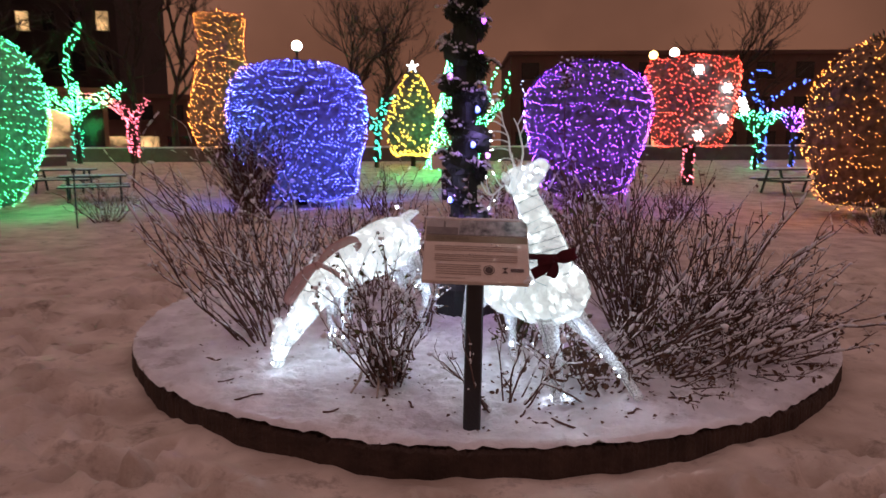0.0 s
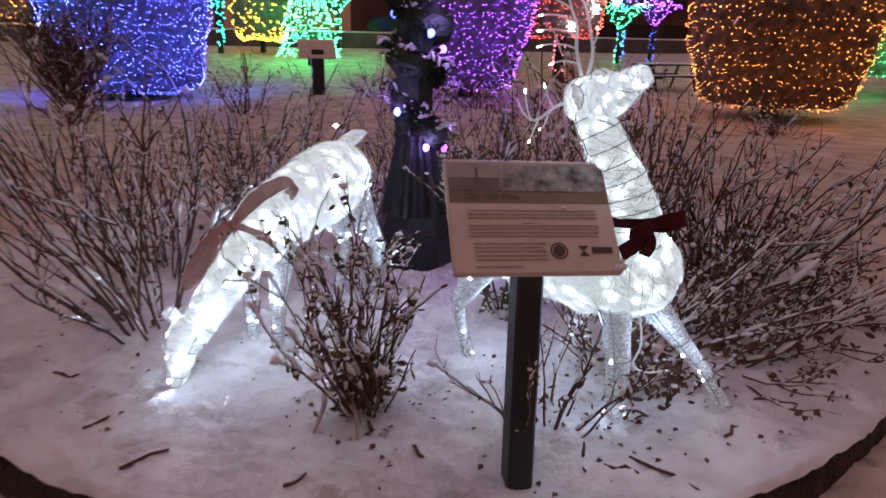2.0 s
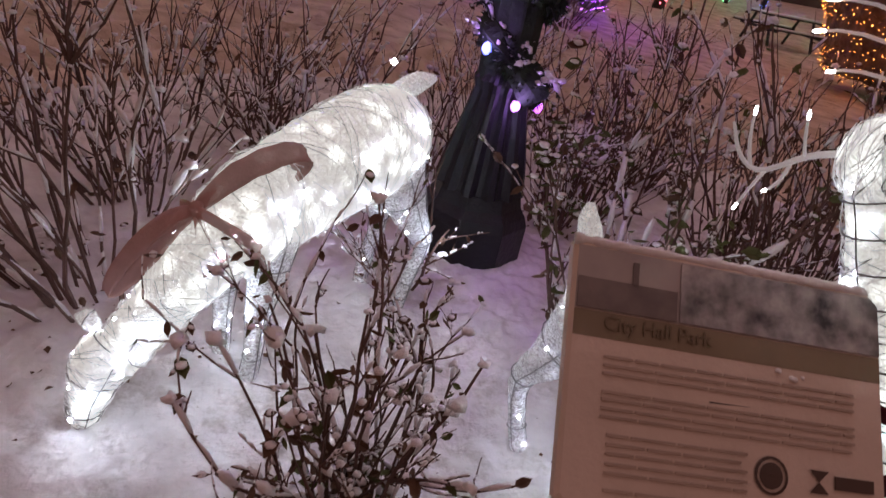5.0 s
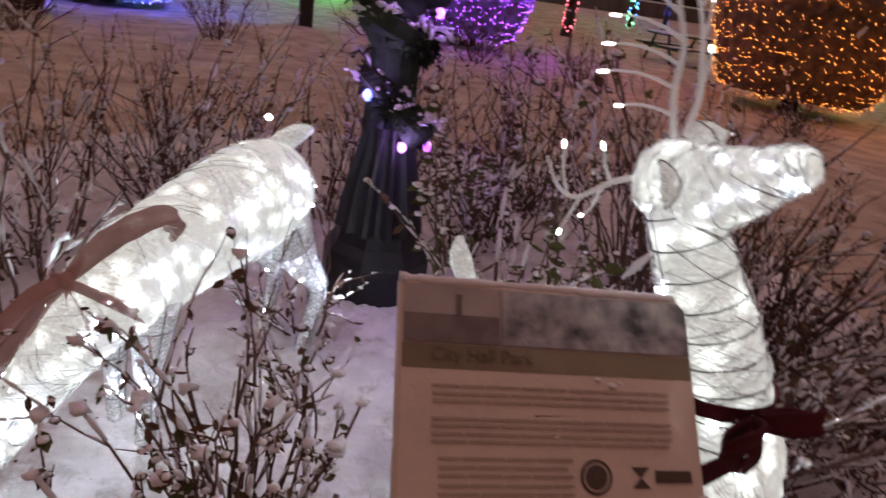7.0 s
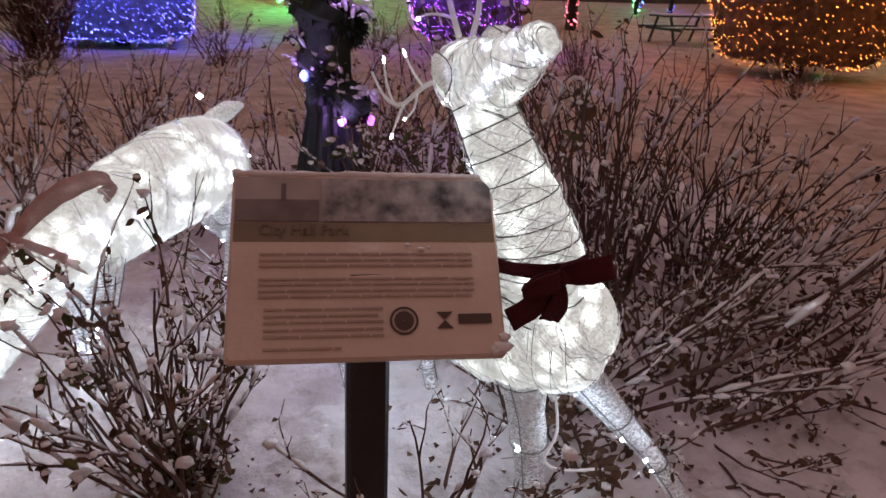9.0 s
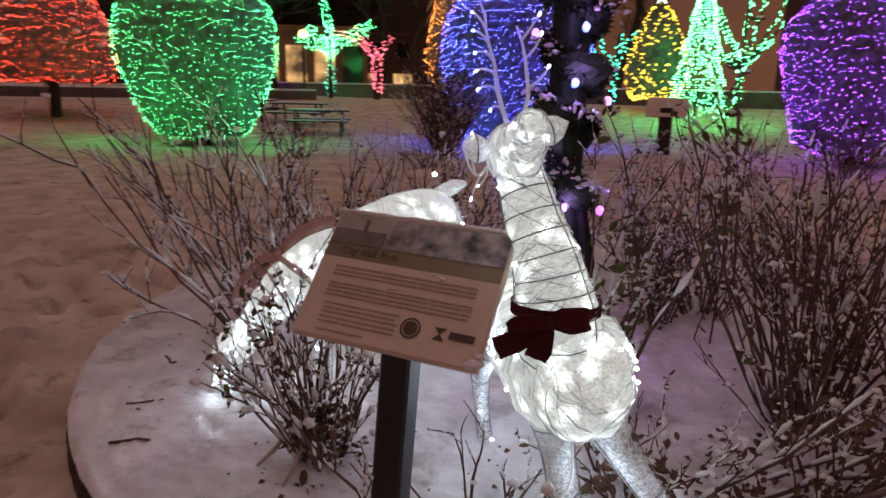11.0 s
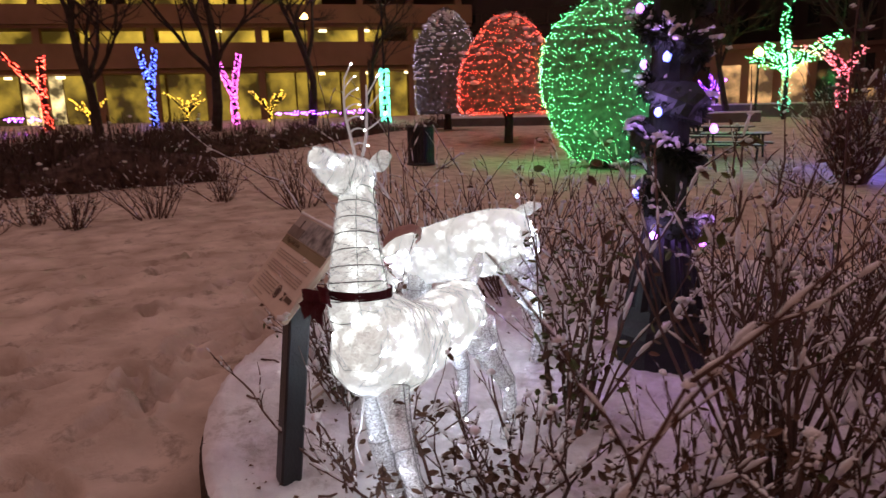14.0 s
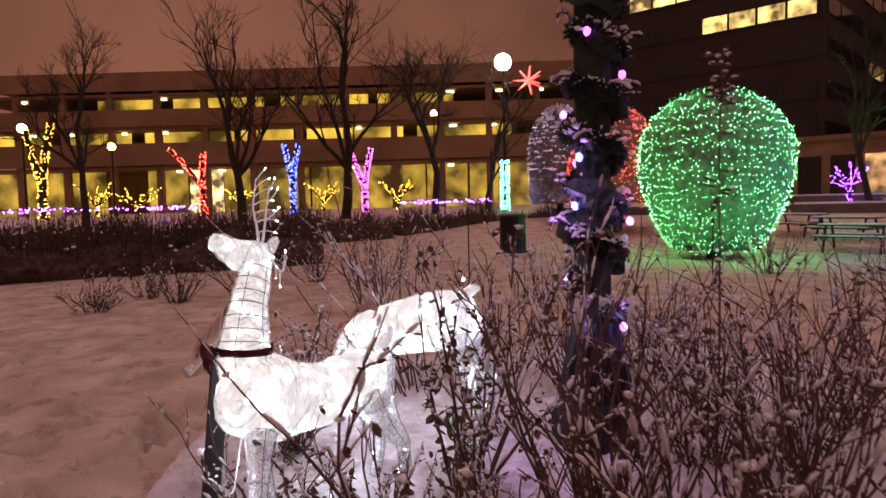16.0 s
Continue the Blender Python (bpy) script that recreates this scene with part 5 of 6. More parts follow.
wound("wound_tree", "slim tree with red lights wound round two limbs", (-47.6, 2.9), [[(0, 0, 0, 0.22), (-0.1, -0.1, 2.2, 0.2), (0.1, 0.1, 4.6, 0.16)], [(0, 0, 2.0, 0.18), (-0.6, -1.4, 4.0, 0.15), (-1.0, -2.3, 5.0, 0.1)]], LED_RED, bulb=0.05)
wound("wound_tree", "slim tree with blue lights wound round its limbs", (-47.5, 9.2), [[(0, 0, 0, 0.2), (0, 0, 2.4, 0.18), (0.2, 0.5, 5.2, 0.14)], [(0, 0, 2.2, 0.16), (-0.2, -0.5, 5.2, 0.14)]], LED_SKY, bulb=0.05)
wound("wound_tree", "slim tree with magenta lights wound round its limbs", (-45.8, 14.3), [[(0, 0, 0, 0.2), (0, 0, 2.2, 0.18), (0.2, 0.5, 4.8, 0.14)], [(0, 0, 1.8, 0.18), (-0.3, -1.0, 4.7, 0.15)]], LED_MAGENTA, bulb=0.05, gap=0.07)
wound("wound_tree", "tall tree with warm white lights wound round its limbs", (-48.0, -7.3), [[(0, 0, 0, 0.3), (0, 0.1, 3.2, 0.24), (0.1, 0.9, 7.0, 0.16)], [(0, 0, 2.0, 0.2), (0, -0.8, 6.0, 0.16)]], LED_YELLOW, bulb=0.045, gap=0.16)
for x, y, h, r in ((-52.4, -4.7, 2.6, 1.6), (-56.9, -2.2, 2.3, 2.2), (-50.0, 18.0, 2.4, 1.8), (-55.0, 5.8, 2.2, 1.6), (-52.0, 12.2, 2.4, 1.8)):
    wound("wound_bush", "low bush strung with yellow lights", (x, y), crown_limbs(0.7, h, r, 9, int(-x)), LED_YELLOW, bulb=0.045, gap=0.22, group="yellow bushes by the street")
wound("wound_tree", "spreading tree with green lights on its branches", (-19.1, 36.3), [[(0, 0, 0.4, 0.14), (0.0, 0, 2.0, 0.12)], [(0, 0, 2.0, 0.1), (0, 0, 3.0, 0.1), (-0.3, 0, 5.2, 0.07), (0.5, 0, 7.2, 0.05)]] + [l for l in crown_limbs(2.7, 4.3, 2.9, 14, 5)[1:]], LED_GREEN, bulb=0.036, gap=0.06, scatter=0.22, second=LED_TEAL)
wound("wound_tree", "low spreading tree with pink lights on its branches", (-16.2, 36.4), [[(0, 0, 0.4, 0.2), (0, 0, 2.2, 0.18)], [(0, 0, 2.2, 0.14), (-1.2, 0, 3.3, 0.1), (-2.9, 0, 3.7, 0.06)], [(0, 0, 2.2, 0.14), (-0.8, 0.4, 2.9, 0.1), (-1.9, 0.2, 3.5, 0.06)], [(0, 0, 2.2, 0.14), (0.5, 0, 3.0, 0.1), (1.0, -0.2, 3.5, 0.06)], [(0, 0, 2.2, 0.12), (-0.5, -0.3, 3.2, 0.1), (-1.2, -0.5, 3.9, 0.05)]], LED_PINK, bulb=0.038, gap=0.06, scatter=0.16)
wound("wound_tree", "small tree with a flat crown of green lights", (13.45, 27.8), crown_limbs(1.5, 2.4, 1.2, 26, 7, 0.75), LED_GREEN, bulb=0.032)
wound("wound_tree", "small tree with violet crown and blue wound trunk", (14.95, 27.75), crown_limbs(1.6, 2.5, 1.2, 24, 8, 0.75), LED_PURPLE, bulb=0.032, second=LED_SKY)
wound("wound_tree", "wide bare tree with blue lights along its branches", (15.85, 32.2), [[(0, 0, 0, 0.15), (0, 0, 2.8, 0.12)], [(0, 0, 2.8, 0.08), (-0.9, 0, 3.2, 0.06), (-2.2, 0, 3.8, 0.04)], [(0, 0, 2.8, 0.08), (1.0, 0, 3.5, 0.06), (2.2, 0, 4.0, 0.04)], [(-0.4, 0, 3.0, 0.06), (-0.7, 0, 4.2, 0.05), (0.2, 0, 4.3, 0.04)]], LED_SKY, bulb=0.045)
wound("wound_tree", "bare tree with teal lights on its branches", (-2.7, 31.5), [[(0, 0, 0.2, 0.12), (0.1, 0, 1.6, 0.1), (0.2, 0, 3.2, 0.08)], [(0, 0, 1.6, 0.08), (-1.0, 0, 2.7, 0.05)], [(0, 0, 1.8, 0.08), (-0.8, 0.2, 3.2, 0.05)], [(0.1, 0, 2.0, 0.08), (0.8, 0, 3.4, 0.05)]], LED_TEAL, bulb=0.045)
wound("wound_tree", "bare tree with green lights on its branches", (2.4, 34.5), crown_limbs(1.8, 5.2, 2.4, 12, 31), LED_GREEN, bulb=0.045)
wound("wound_tree", "small bush with violet lights", (-25.5, 38.5), crown_limbs(1.0, 2.6, 1.2, 10, 12), LED_PURPLE, bulb=0.05)
wound("wound_tree", "thin tree with blue and white lights", (4.9, 31.5), crown_limbs(1.2, 4.2, 1.3, 9, 14, 0.2), LED_COLD, bulb=0.04)


def lit_cone(name, label, base, height, radius, material, seed, bulb=0.035, outline=False, star=None, z0=0.6):
    rnd = random.Random(seed)
    bulb *= 0.62 if material in (LED_GREEN, LED_GOLD) else 1.0
    base = (base[0], base[1], ground_z(base[0], base[1]))
    t = thing(name, label, "lit tree", "far trees in lights", base)
    b = Vector(base)
    k, w = Mesh(), Mesh()
    if outline:
        for j in range(10):
            a = 2 * math.pi * j / 10
            k.tube([(b.x + math.cos(a) * radius, b.y + math.sin(a) * radius, b.z + 0.35), (b.x + math.cos(a) * radius * 0.30, b.y + math.sin(a) * radius * 0.30, b.z + height * 0.5), (b.x, b.y, b.z + height)], 0.02, 5)
        k.tube([(b.x, b.y, b.z), (b.x, b.y, b.z + height)], 0.05, 6)
        for u in [i / 60 for i in range(61)]:
            tier = 1 - 0.38 * ((u * 5) % 1)
            r = radius * (1 - u) * (0.55 + 0.75 * tier) * 0.8
            for j in range(24):
                a = rnd.uniform(0, 6.283)
                w.octa((b.x + math.cos(a) * r, b.y + math.sin(a) * r, b.z + 0.35 + (height - 0.35) * u), bulb)
        k.out("wire_frame", IRON, t)
    else:
        prof = [(z0, radius * 0.62), (z0 + 0.3, radius * 0.82), (height * 0.38, radius), (height * 0.62, radius * 0.80), (height * 0.82, radius * 0.52), (height * 0.95, radius * 0.22), (height, 0.03)]
        dense = smooth_line(prof, 40)
        rings = []
        for z, r in dense:
            rings.append([(b.x + math.cos(j * 0.2094) * r * (1 + 0.12 * noise.noise(Vector((j, z * 4, seed)))), b.y + math.sin(j * 0.2094) * r * (1 + 0.12 * noise.noise(Vector((j, z * 4, seed + 3)))), b.z + z) for j in range(30)])
        k.loft(rings)
        for i in range(700):
            z, r = dense[rnd.randrange(40)]
            a = rnd.uniform(0, 6.283)
            k.blade((b.x + math.cos(a) * r, b.y + math.sin(a) * r, b.z + z), Vector((math.cos(a), math.sin(a), rnd.gauss(-0.2, 0.4))) * rnd.uniform(0.1, 0.25), 0.03, (0.1, 0.1, 1))
        k.out("crown", FOLIAGE, t)
        m = Mesh()
        m.tube([(b.x, b.y, b.z - 0.1), (b.x, b.y, b.z + z0 + 0.2)], 0.12, 8)
        m.out("trunk", BARK, t)
        for i in range(int(110 * height * radius)):
            z, r = dense[min(39, int(40 * (1 - math.sqrt(rnd.random()))))]
            a = rnd.uniform(0, 6.283)
            w.octa((b.x + math.cos(a) * r * 1.08, b.y + math.sin(a) * r * 1.08, b.z + z + rnd.uniform(-0.05, 0.05)), bulb * rnd.uniform(0.8, 1.2))
    tagged(w.out("light_string", material, t, kind_label(material)), kind="stuff")
    if star:
        s = Mesh()
        for j in range(5):
            a = 2 * math.pi * j / 5 + 0.314
            s.tube([(b.x, b.y, b.z + height + 0.15), (b.x + math.cos(a) * 0.28, b.y, b.z + height + 0.15 + math.sin(a) * 0.28)], [0.06, 0.015], 5)
        s.out("star", star, t, "small glowing star")
    return t


lit_cone("lit_conifer", "conifer covered in yellow lights with a star", (-1.0, 32.05), 4.5, 1.2, LED_YELLOW, 61, star=LED_WHITE, z0=0.5)
lit_topiary((-10.6, 34.3), [(0.9, 0.8), (1.1, 1.35), (2.4, 1.62), (3.8, 1.38), (5.2, 1.12), (6.2, 1.02), (6.9, 1.12), (7.25, 1.0), (7.32, 0.05)], LED_GOLD, "tall columnar tree with a blunt top, wound with amber lights", 62, row=0.26, step=0.20, bulb=0.022)
lit_cone("wire_light_tree", "cone-shaped wire tree outlined in green lights", (0.75, 28.55), 6.0, 1.15, LED_GREEN, 63, outline=True, bulb=0.032)


def square_tree():
    b = (9.15, 23.9, 0.0)
    t = lit_topiary(b, [(1.45, 0.7), (1.55, 1.2), (2.3, 1.38), (3.3, 1.5), (4.2, 1.5), (4.36, 1.1), (4.38, 0.02)], LED_RED, "square clipped tree with red lights and white snowflakes", 66, row=0.17, step=0.16, bulb=0.019)
    rnd = random.Random(5)
    w = Mesh()
    for i in range(60):
        a = rnd.uniform(0, 6.283)
        w.octa((b[0] + 0.2 * math.cos(a), b[1] + 0.2 * math.sin(a), rnd.uniform(0.1, 1.6)), 0.035)
    tagged(w.out("trunk_lights", LED_PINK, t), kind="stuff")
    for x, z in ((-0.4, 3.9), (0.6, 3.3), (1.1, 2.85), (0.5, 2.3), (1.2, 2.6), (-0.3, 1.75)):
        s = Mesh()
        for j in range(3):
            a = math.pi * j / 3
            s.tube([(b[0] + x - math.cos(a) * 0.16, b[1] - 1.58, z - math.sin(a) * 0.16), (b[0] + x + math.cos(a) * 0.16, b[1] - 1.58, z + math.sin(a) * 0.16)], 0.028, 5)
        s.out("snowflake", LED_WHITE, t, "white glowing snowflake")


square_tree()


# ---- bare park trees against the sky ----
def bare_tree(base, height, seed, spread=0.45):
    rnd = random.Random(seed)
    t = thing("bare_tree", "tall leafless tree, dark against the night sky", "tree", "bare park trees", base)
    trunk, crown = Mesh(), Mesh()

    def grow(p, d, ln, r, depth):
        pts = [p]
        for _ in range(5):
            d = (d + Vector((rnd.gauss(0, 0.13), rnd.gauss(0, 0.13), rnd.gauss(0.03, 0.07)))).normalized()
            pts.append(pts[-1] + d * ln / 5)
        (trunk if depth < 2 else crown).tube(pts if depth < 4 else pts[::2] + pts[-1:], [r * (1 - 0.55 * i / 5) for i in range(6)] if depth < 4 else [r, r * 0.8, r * 0.6, r * 0.45], 7 if depth < 2 else 3, cap=False)
        if depth < 5:
            for _ in range(5 if depth == 0 else 4):
                i = rnd.randrange(2, 6)
                w = (d + Vector((rnd.gauss(0, spread), rnd.gauss(0, spread), rnd.gauss(0.1, 0.3)))).normalized()
                grow(pts[i], w, ln * rnd.uniform(0.45, 0.75), r * 0.5, depth + 1)

    grow(Vector(base) - Vector((0, 0, 0.1)), Vector((rnd.gauss(0, 0.05), rnd.gauss(0, 0.05), 1)), height * 0.42, height * 0.017, 0)
    trunk.out("trunk", BARK, t)
    tagged(crown.out("twig_crown", BARK, t), kind="stuff")
    return t


for i, (x, y, h, sp) in enumerate(((-38.0, 5.0, 17, 0.5), (-40.0, 11.6, 20, 0.55), (-42.0, 18.5, 18, 0.55), (-36.0, -3.0, 13, 0.45), (-44.0, 23.5, 13, 0.5), (-15.5, 40.0, 14, 0.45), (-18.5, 42.0, 15, 0.45), (-3.5, 41.0, 13, 0.4),
                                   (-6.0, 43.0, 13, 0.45), (17.5, 42.0, 12, 0.4), (-24.5, 39.0, 13, 0.45))):
    bare_tree((x, y, ground_z(x, y)), h, 70 + i, sp)


# ---- hedges, tables, litter bin, walls ----
def hedge(label, a, b, depth, height, seed):
    rnd = random.Random(seed)
    a, b = Vector(a), Vector(b)
    t = thing("hedge", label, "hedge", "hedges by the street", a)
    d = (b - a)
    ln = d.length
    d.normalize()
    s = Vector((-d.y, d.x, 0))
    k, sn = Mesh(), Mesh()
    for i in range(int(ln * depth * 150)):
        p = a + d * rnd.uniform(0, ln) + s * rnd.uniform(-depth / 2, depth / 2)
        h = height * (0.80 + 0.8 * noise.noise(p * 0.55)) * rnd.uniform(0.35, 1.1)
        p.z = max(0.0, h - 0.5) if rnd.random() < 0.6 else 0.0
        q = p + Vector((rnd.gauss(0, 0.14), rnd.gauss(0, 0.14), 0))
        q.z = h + 0.12
        k.tube([p, (p + q) / 2 + Vector((rnd.gauss(0, 0.04), rnd.gauss(0, 0.04), 0)), q], [0.014, 0.011, 0.006], 3, cap=False)
        if rnd.random() < 0.05:
            sn.ball(q - Vector((0, 0, 0.05)), rnd.uniform(0.02, 0.07), 0, 6, 0.5, 0.4)
    rings = []
    n = int(ln * 3)
    for i in range(n + 1):
        p = a + d * ln * i / n
        h = height * (0.55 + 0.7 * noise.noise(p * 0.55))
        ring = []
        for u, z in ((-0.46, 0), (-0.5, 0.4), (-0.42, 0.8), (-0.2, 0.97), (0.2, 0.97), (0.42, 0.8), (0.5, 0.4), (0.46, 0)):
            q = p + s * u * depth
            ring.append(q + s * 0.12 * noise.noise(q * 2 + Vector((0, 0, z * 3))) + Vector((0, 0, z * h + 0.1 * noise.noise(q * 2.4))))
        rings.append(ring)
    k.loft(rings)
    tagged(k.out("twig_mass", HEDGE, t), kind="stuff")
    tagged(sn.out("snow", SNOW_CLUMP, t, smooth=True), kind="stuff")


hedge("dark leafless hedge with a little snow", (-12.8, -6.0, 0), (-14.3, 5.6, 0), 1.8, 1.45, 1)
hedge("dark leafless hedge with a little snow", (-19.0, -10.0, 0), (-24.0, 10.0, 0), 1.8, 1.15, 2)
hedge("dark leafless hedge with a little snow", (-24.5, 10.5, 0), (-29.5, 21.0, 0), 1.6, 1.15, 3)


def litter_bin():
    b = thing("litter_bin", "dark slatted steel litter bin standing in the snow", "litter bin", at=(-12.06, 10.34, 0.17))
    k = Mesh()
    k.tube([(-12.06, 10.34, 0.15), (-12.06, 10.34, 1.10)], 0.27, 14)
    k.out("liner", BLACK, b)
    for j in range(24):
        a = j * 2 * math.pi / 24
        k = Mesh()
        k.box((-12.06 + 0.32 * math.cos(a), 10.34 + 0.32 * math.sin(a), 0.64), (0.02, 0.05, 0.96), 0, pose(0, 0, 0, 0, 0, math.degrees(a)))
        k.out("slat", BLACK, b)
    for z in (0.20, 1.10):
        k = Mesh()
        k.tube([(-12.06 + 0.335 * math.cos(a * 0.2618), 10.34 + 0.335 * math.sin(a * 0.2618), z) for a in range(25)], 0.03, 6, cap=False)
        k.out("rim", BLACK, b)


litter_bin()


def picnic_table(x, y, turn, label):
    z = ground_z(x, y) - 0.01
    t = thing("picnic_table", label, "picnic table", "picnic tables", (x, y, z))
    m = pose(x, y, z, 0, 0, turn)

    def bar(name, c, s, material, rot=0.0):
        k = Mesh()
        k.box(m @ Vector(c), s, 0, m @ pose(0, 0, 0, rot, 0, 0), 0.008)
        return k.out(name, material, t)

    for i in range(5):
        bar("plank", (0, -0.30 + 0.15 * i, 0.74), (1.9, 0.14, 0.04), BLACK)
    for sy in (-0.68, 0.68):
        bar("bench_board", (0, sy, 0.44), (1.9, 0.26, 0.04), BLACK)
        bar("bench_snow", (0, sy, 0.475), (1.86, 0.23, 0.03), SNOW_CLUMP)
    bar("table_snow", (0, 0, 0.775), (1.84, 0.66, 0.03), SNOW_CLUMP)
    for sx in (-0.7, 0.7):
        bar("crossbar", (sx, 0, 0.40), (0.05, 1.5, 0.07), BLACK)
        for sy, r in ((-0.42, 22), (0.42, -22)):
            bar("leg", (sx, sy, 0.36), (0.06, 0.06, 0.80), BLACK, -r)


for x, y, a in ((-12.3, 22.2, 12), (-10.2, 20.0, 25), (10.7, 19.5, 8), (-14.6, 22.6, 5)):
    picnic_table(x, y, a, "dark picnic table with benches under snow")


def marker_stake(x, y, h):
    t = thing("stake", "thin dark stake standing in the snow", "stake", "stakes", (x, y, 0))
    k = Mesh()
    k.tube([(x, y, -0.05), (x + 0.01, y, h)], 0.014, 7)
    k.out("rod", BLACK, t)
    k = Mesh()
    k.box((x + 0.01, y, h), (0.07, 0.02, 0.09), 0, None, 0.004)
    k.out("cap", BLACK, t)


marker_stake(-6.34, 11.6, 1.03)
marker_stake(-8.5, 7.7, 1.35)


def street_lamp(x, y, h, material, label, base=0.0, r=0.24):
    t = thing("street_lamp", label, "street lamp", "street lamps", (x, y, base))
    k = Mesh()
    k.tube([(x, y, base - 0.1), (x, y, base + 0.5), (x, y, base + 0.7), (x, y, h - r)], [0.14, 0.13, 0.08, 0.06], 10)
    k.out("pole", IRON, t)
    k = Mesh()
    k.ball((x, y, h), r, 0, 14)
    k.out("globe", material, t, "bright glowing globe", smooth=True)
    k = Mesh()
    k.tube([(x, y, h - r - 0.12), (x, y, h - r * 0.8)], [0.10, 0.14], 10)
    k.out("collar", IRON, t)
    return t


LX, LY = -40.4, 23.3
# globe made oversize, its bloom put into the shape
lamp = street_lamp(LX, LY, 11.3, GLOBE, "park street lamp with a bright white globe", r=0.60)
k = Mesh()
rnd = random.Random(9)
for i in range(330):
    a = rnd.uniform(0, 6.283)
    k.octa((LX + 0.32 * math.cos(a), LY + 0.32 * math.sin(a), rnd.uniform(0.8, 4.4)), 0.05)
tagged(k.out("light_string", LED_TEAL, lamp, "teal lights wound round the pole"), kind="stuff")
k = Mesh()
c = Vector((LX + 0.8, LY + 1.6, 9.9))
for j in range(14):
    a, e = j * 2.4, math.asin(-0.9 + 1.8 * j / 13)
    k.tube([c, c + Vector((math.cos(a) * math.cos(e), math.sin(a) * math.cos(e), math.sin(e))) * 1.1], [0.12, 0.03], 5)
k.tube([(LX, LY, 9.8), c], 0.04, 6, 1)
k.out("star_ornament", [STAR_RED, IRON], lamp, "red glowing star ornament")
street_lamp(-52.0, -3.4, 6.2, GLOBE_AMBER, "street lamp with an amber globe", r=0.30)
street_lamp(-54.1, -9.6, 7.7, GLOBE, "street lamp with a white globe", r=0.32)
street_lamp(-53.4, 22.5, 9.4, GLOBE_AMBER, "tall street lamp with a small amber head", r=0.32)
street_lamp(-8.2, 41.3, 7.4, GLOBE, "street lamp with a white globe", r=0.30)
street_lamp(-6.9, 41.1, 6.2, GLOBE, "street lamp with a white globe", r=0.24)
street_lamp(16.3, 46.1, 7.6, GLOBE, "street lamp with a white globe", r=0.30)
street_lamp(13.3, 41.2, 6.8, GLOBE_AMBER, "street lamp with a warm globe", r=0.26)
street_lamp(-21.6, 37.5, 4.2, GLOBE_AMBER, "street lamp with a warm globe", r=0.26)


# ---- buildings ----
def frame_of(a, b):
    a, b = Vector(a), Vector(b)
    d = (b - a).normalized()
    return a, d, Vector((d.y, -d.x, 0)), (b - a).length


def parking_building():
    """A long building with lit open storeys: slabs, parapets and columns before glowing sheets."""
    a, d, out, ln = frame_of((-87.5, -23.0, 0), (-62.0, 45.0, 0))
    t = thing("parking_building", "long brown concrete building with open storeys in yellow light", "building", at=(-87.5, -23.0, 0))
    rot = pose(0, 0, 0, 0, 0, math.degrees(math.atan2(d.y, d.x)))

    def bar(name, u0, u1, z0, z1, deep, thick, material):
        k = Mesh()
        c = a + d * (u0 + u1) / 2 - out * (deep + thick / 2)
        k.box((c.x, c.y, (z0 + z1) / 2), (u1 - u0, thick, z1 - z0), 0, rot)
        return k.out(name, material, t)

    for z0, z1 in ((6.5, 9.0), (10.9, 12.8), (14.9, 17.0)):
        bar("parapet", 0, ln, z0, z1, 0.0, 0.4, CONCRETE)
    for z in (6.2, 10.7, 14.5):
        bar("slab", 0, ln, z - 0.15, z + 0.15, 0.4, 11.5, CONCRETE)
    bar("roof", 0, ln, 16.2, 16.5, 0.4, 12, CONCRETE)
    bar("back_wall", 0, ln, 0, 16.2, 12, 0.5, CONCRETE)
    for i, (z0, z1, g) in enumerate(((0.9, 6.0, STREET_GLOW), (9.0, 10.5, GARAGE_GLOW), (12.8, 14.35, GARAGE_GLOW))):
        rnd = random.Random(i)
        u = 1.0
        while u < ln - 6:
            w = rnd.uniform(1.5, 5.0) if i == 0 else rnd.uniform(6.0, 13.0)
            if rnd.random() < (0.95 if i == 0 else 0.86):
                # emissive sheet in place of the bay's lit interior
                bar("glow_bay", u, min(u + w, ln), z0, z1, 3.0, 0.2, BRIGHT_GLOW if i == 0 and rnd.random() < 0.16 else g)
            u += w + (rnd.uniform(0.05, 0.35) if i == 0 else rnd.uniform(0.6, 3.0))
        for j in range(13):
            u = 2.0 + j * 5.3 + rnd.uniform(-1, 1)
            if rnd.random() < (0.75 if i == 0 else 0.5):
                bar("ceiling_light", u, u + rnd.uniform(0.4, 0.9), z1 - 0.35, z1 - 0.1, 1.4, 0.3, TUBE_LIGHT)
    for j in range(14):
        u = 0.4 + j * ln / 13.4
        bar("column", u, u + 0.7, 0, 16.2, 0.5, 0.7, CONCRETE)
    return t


parking_building()


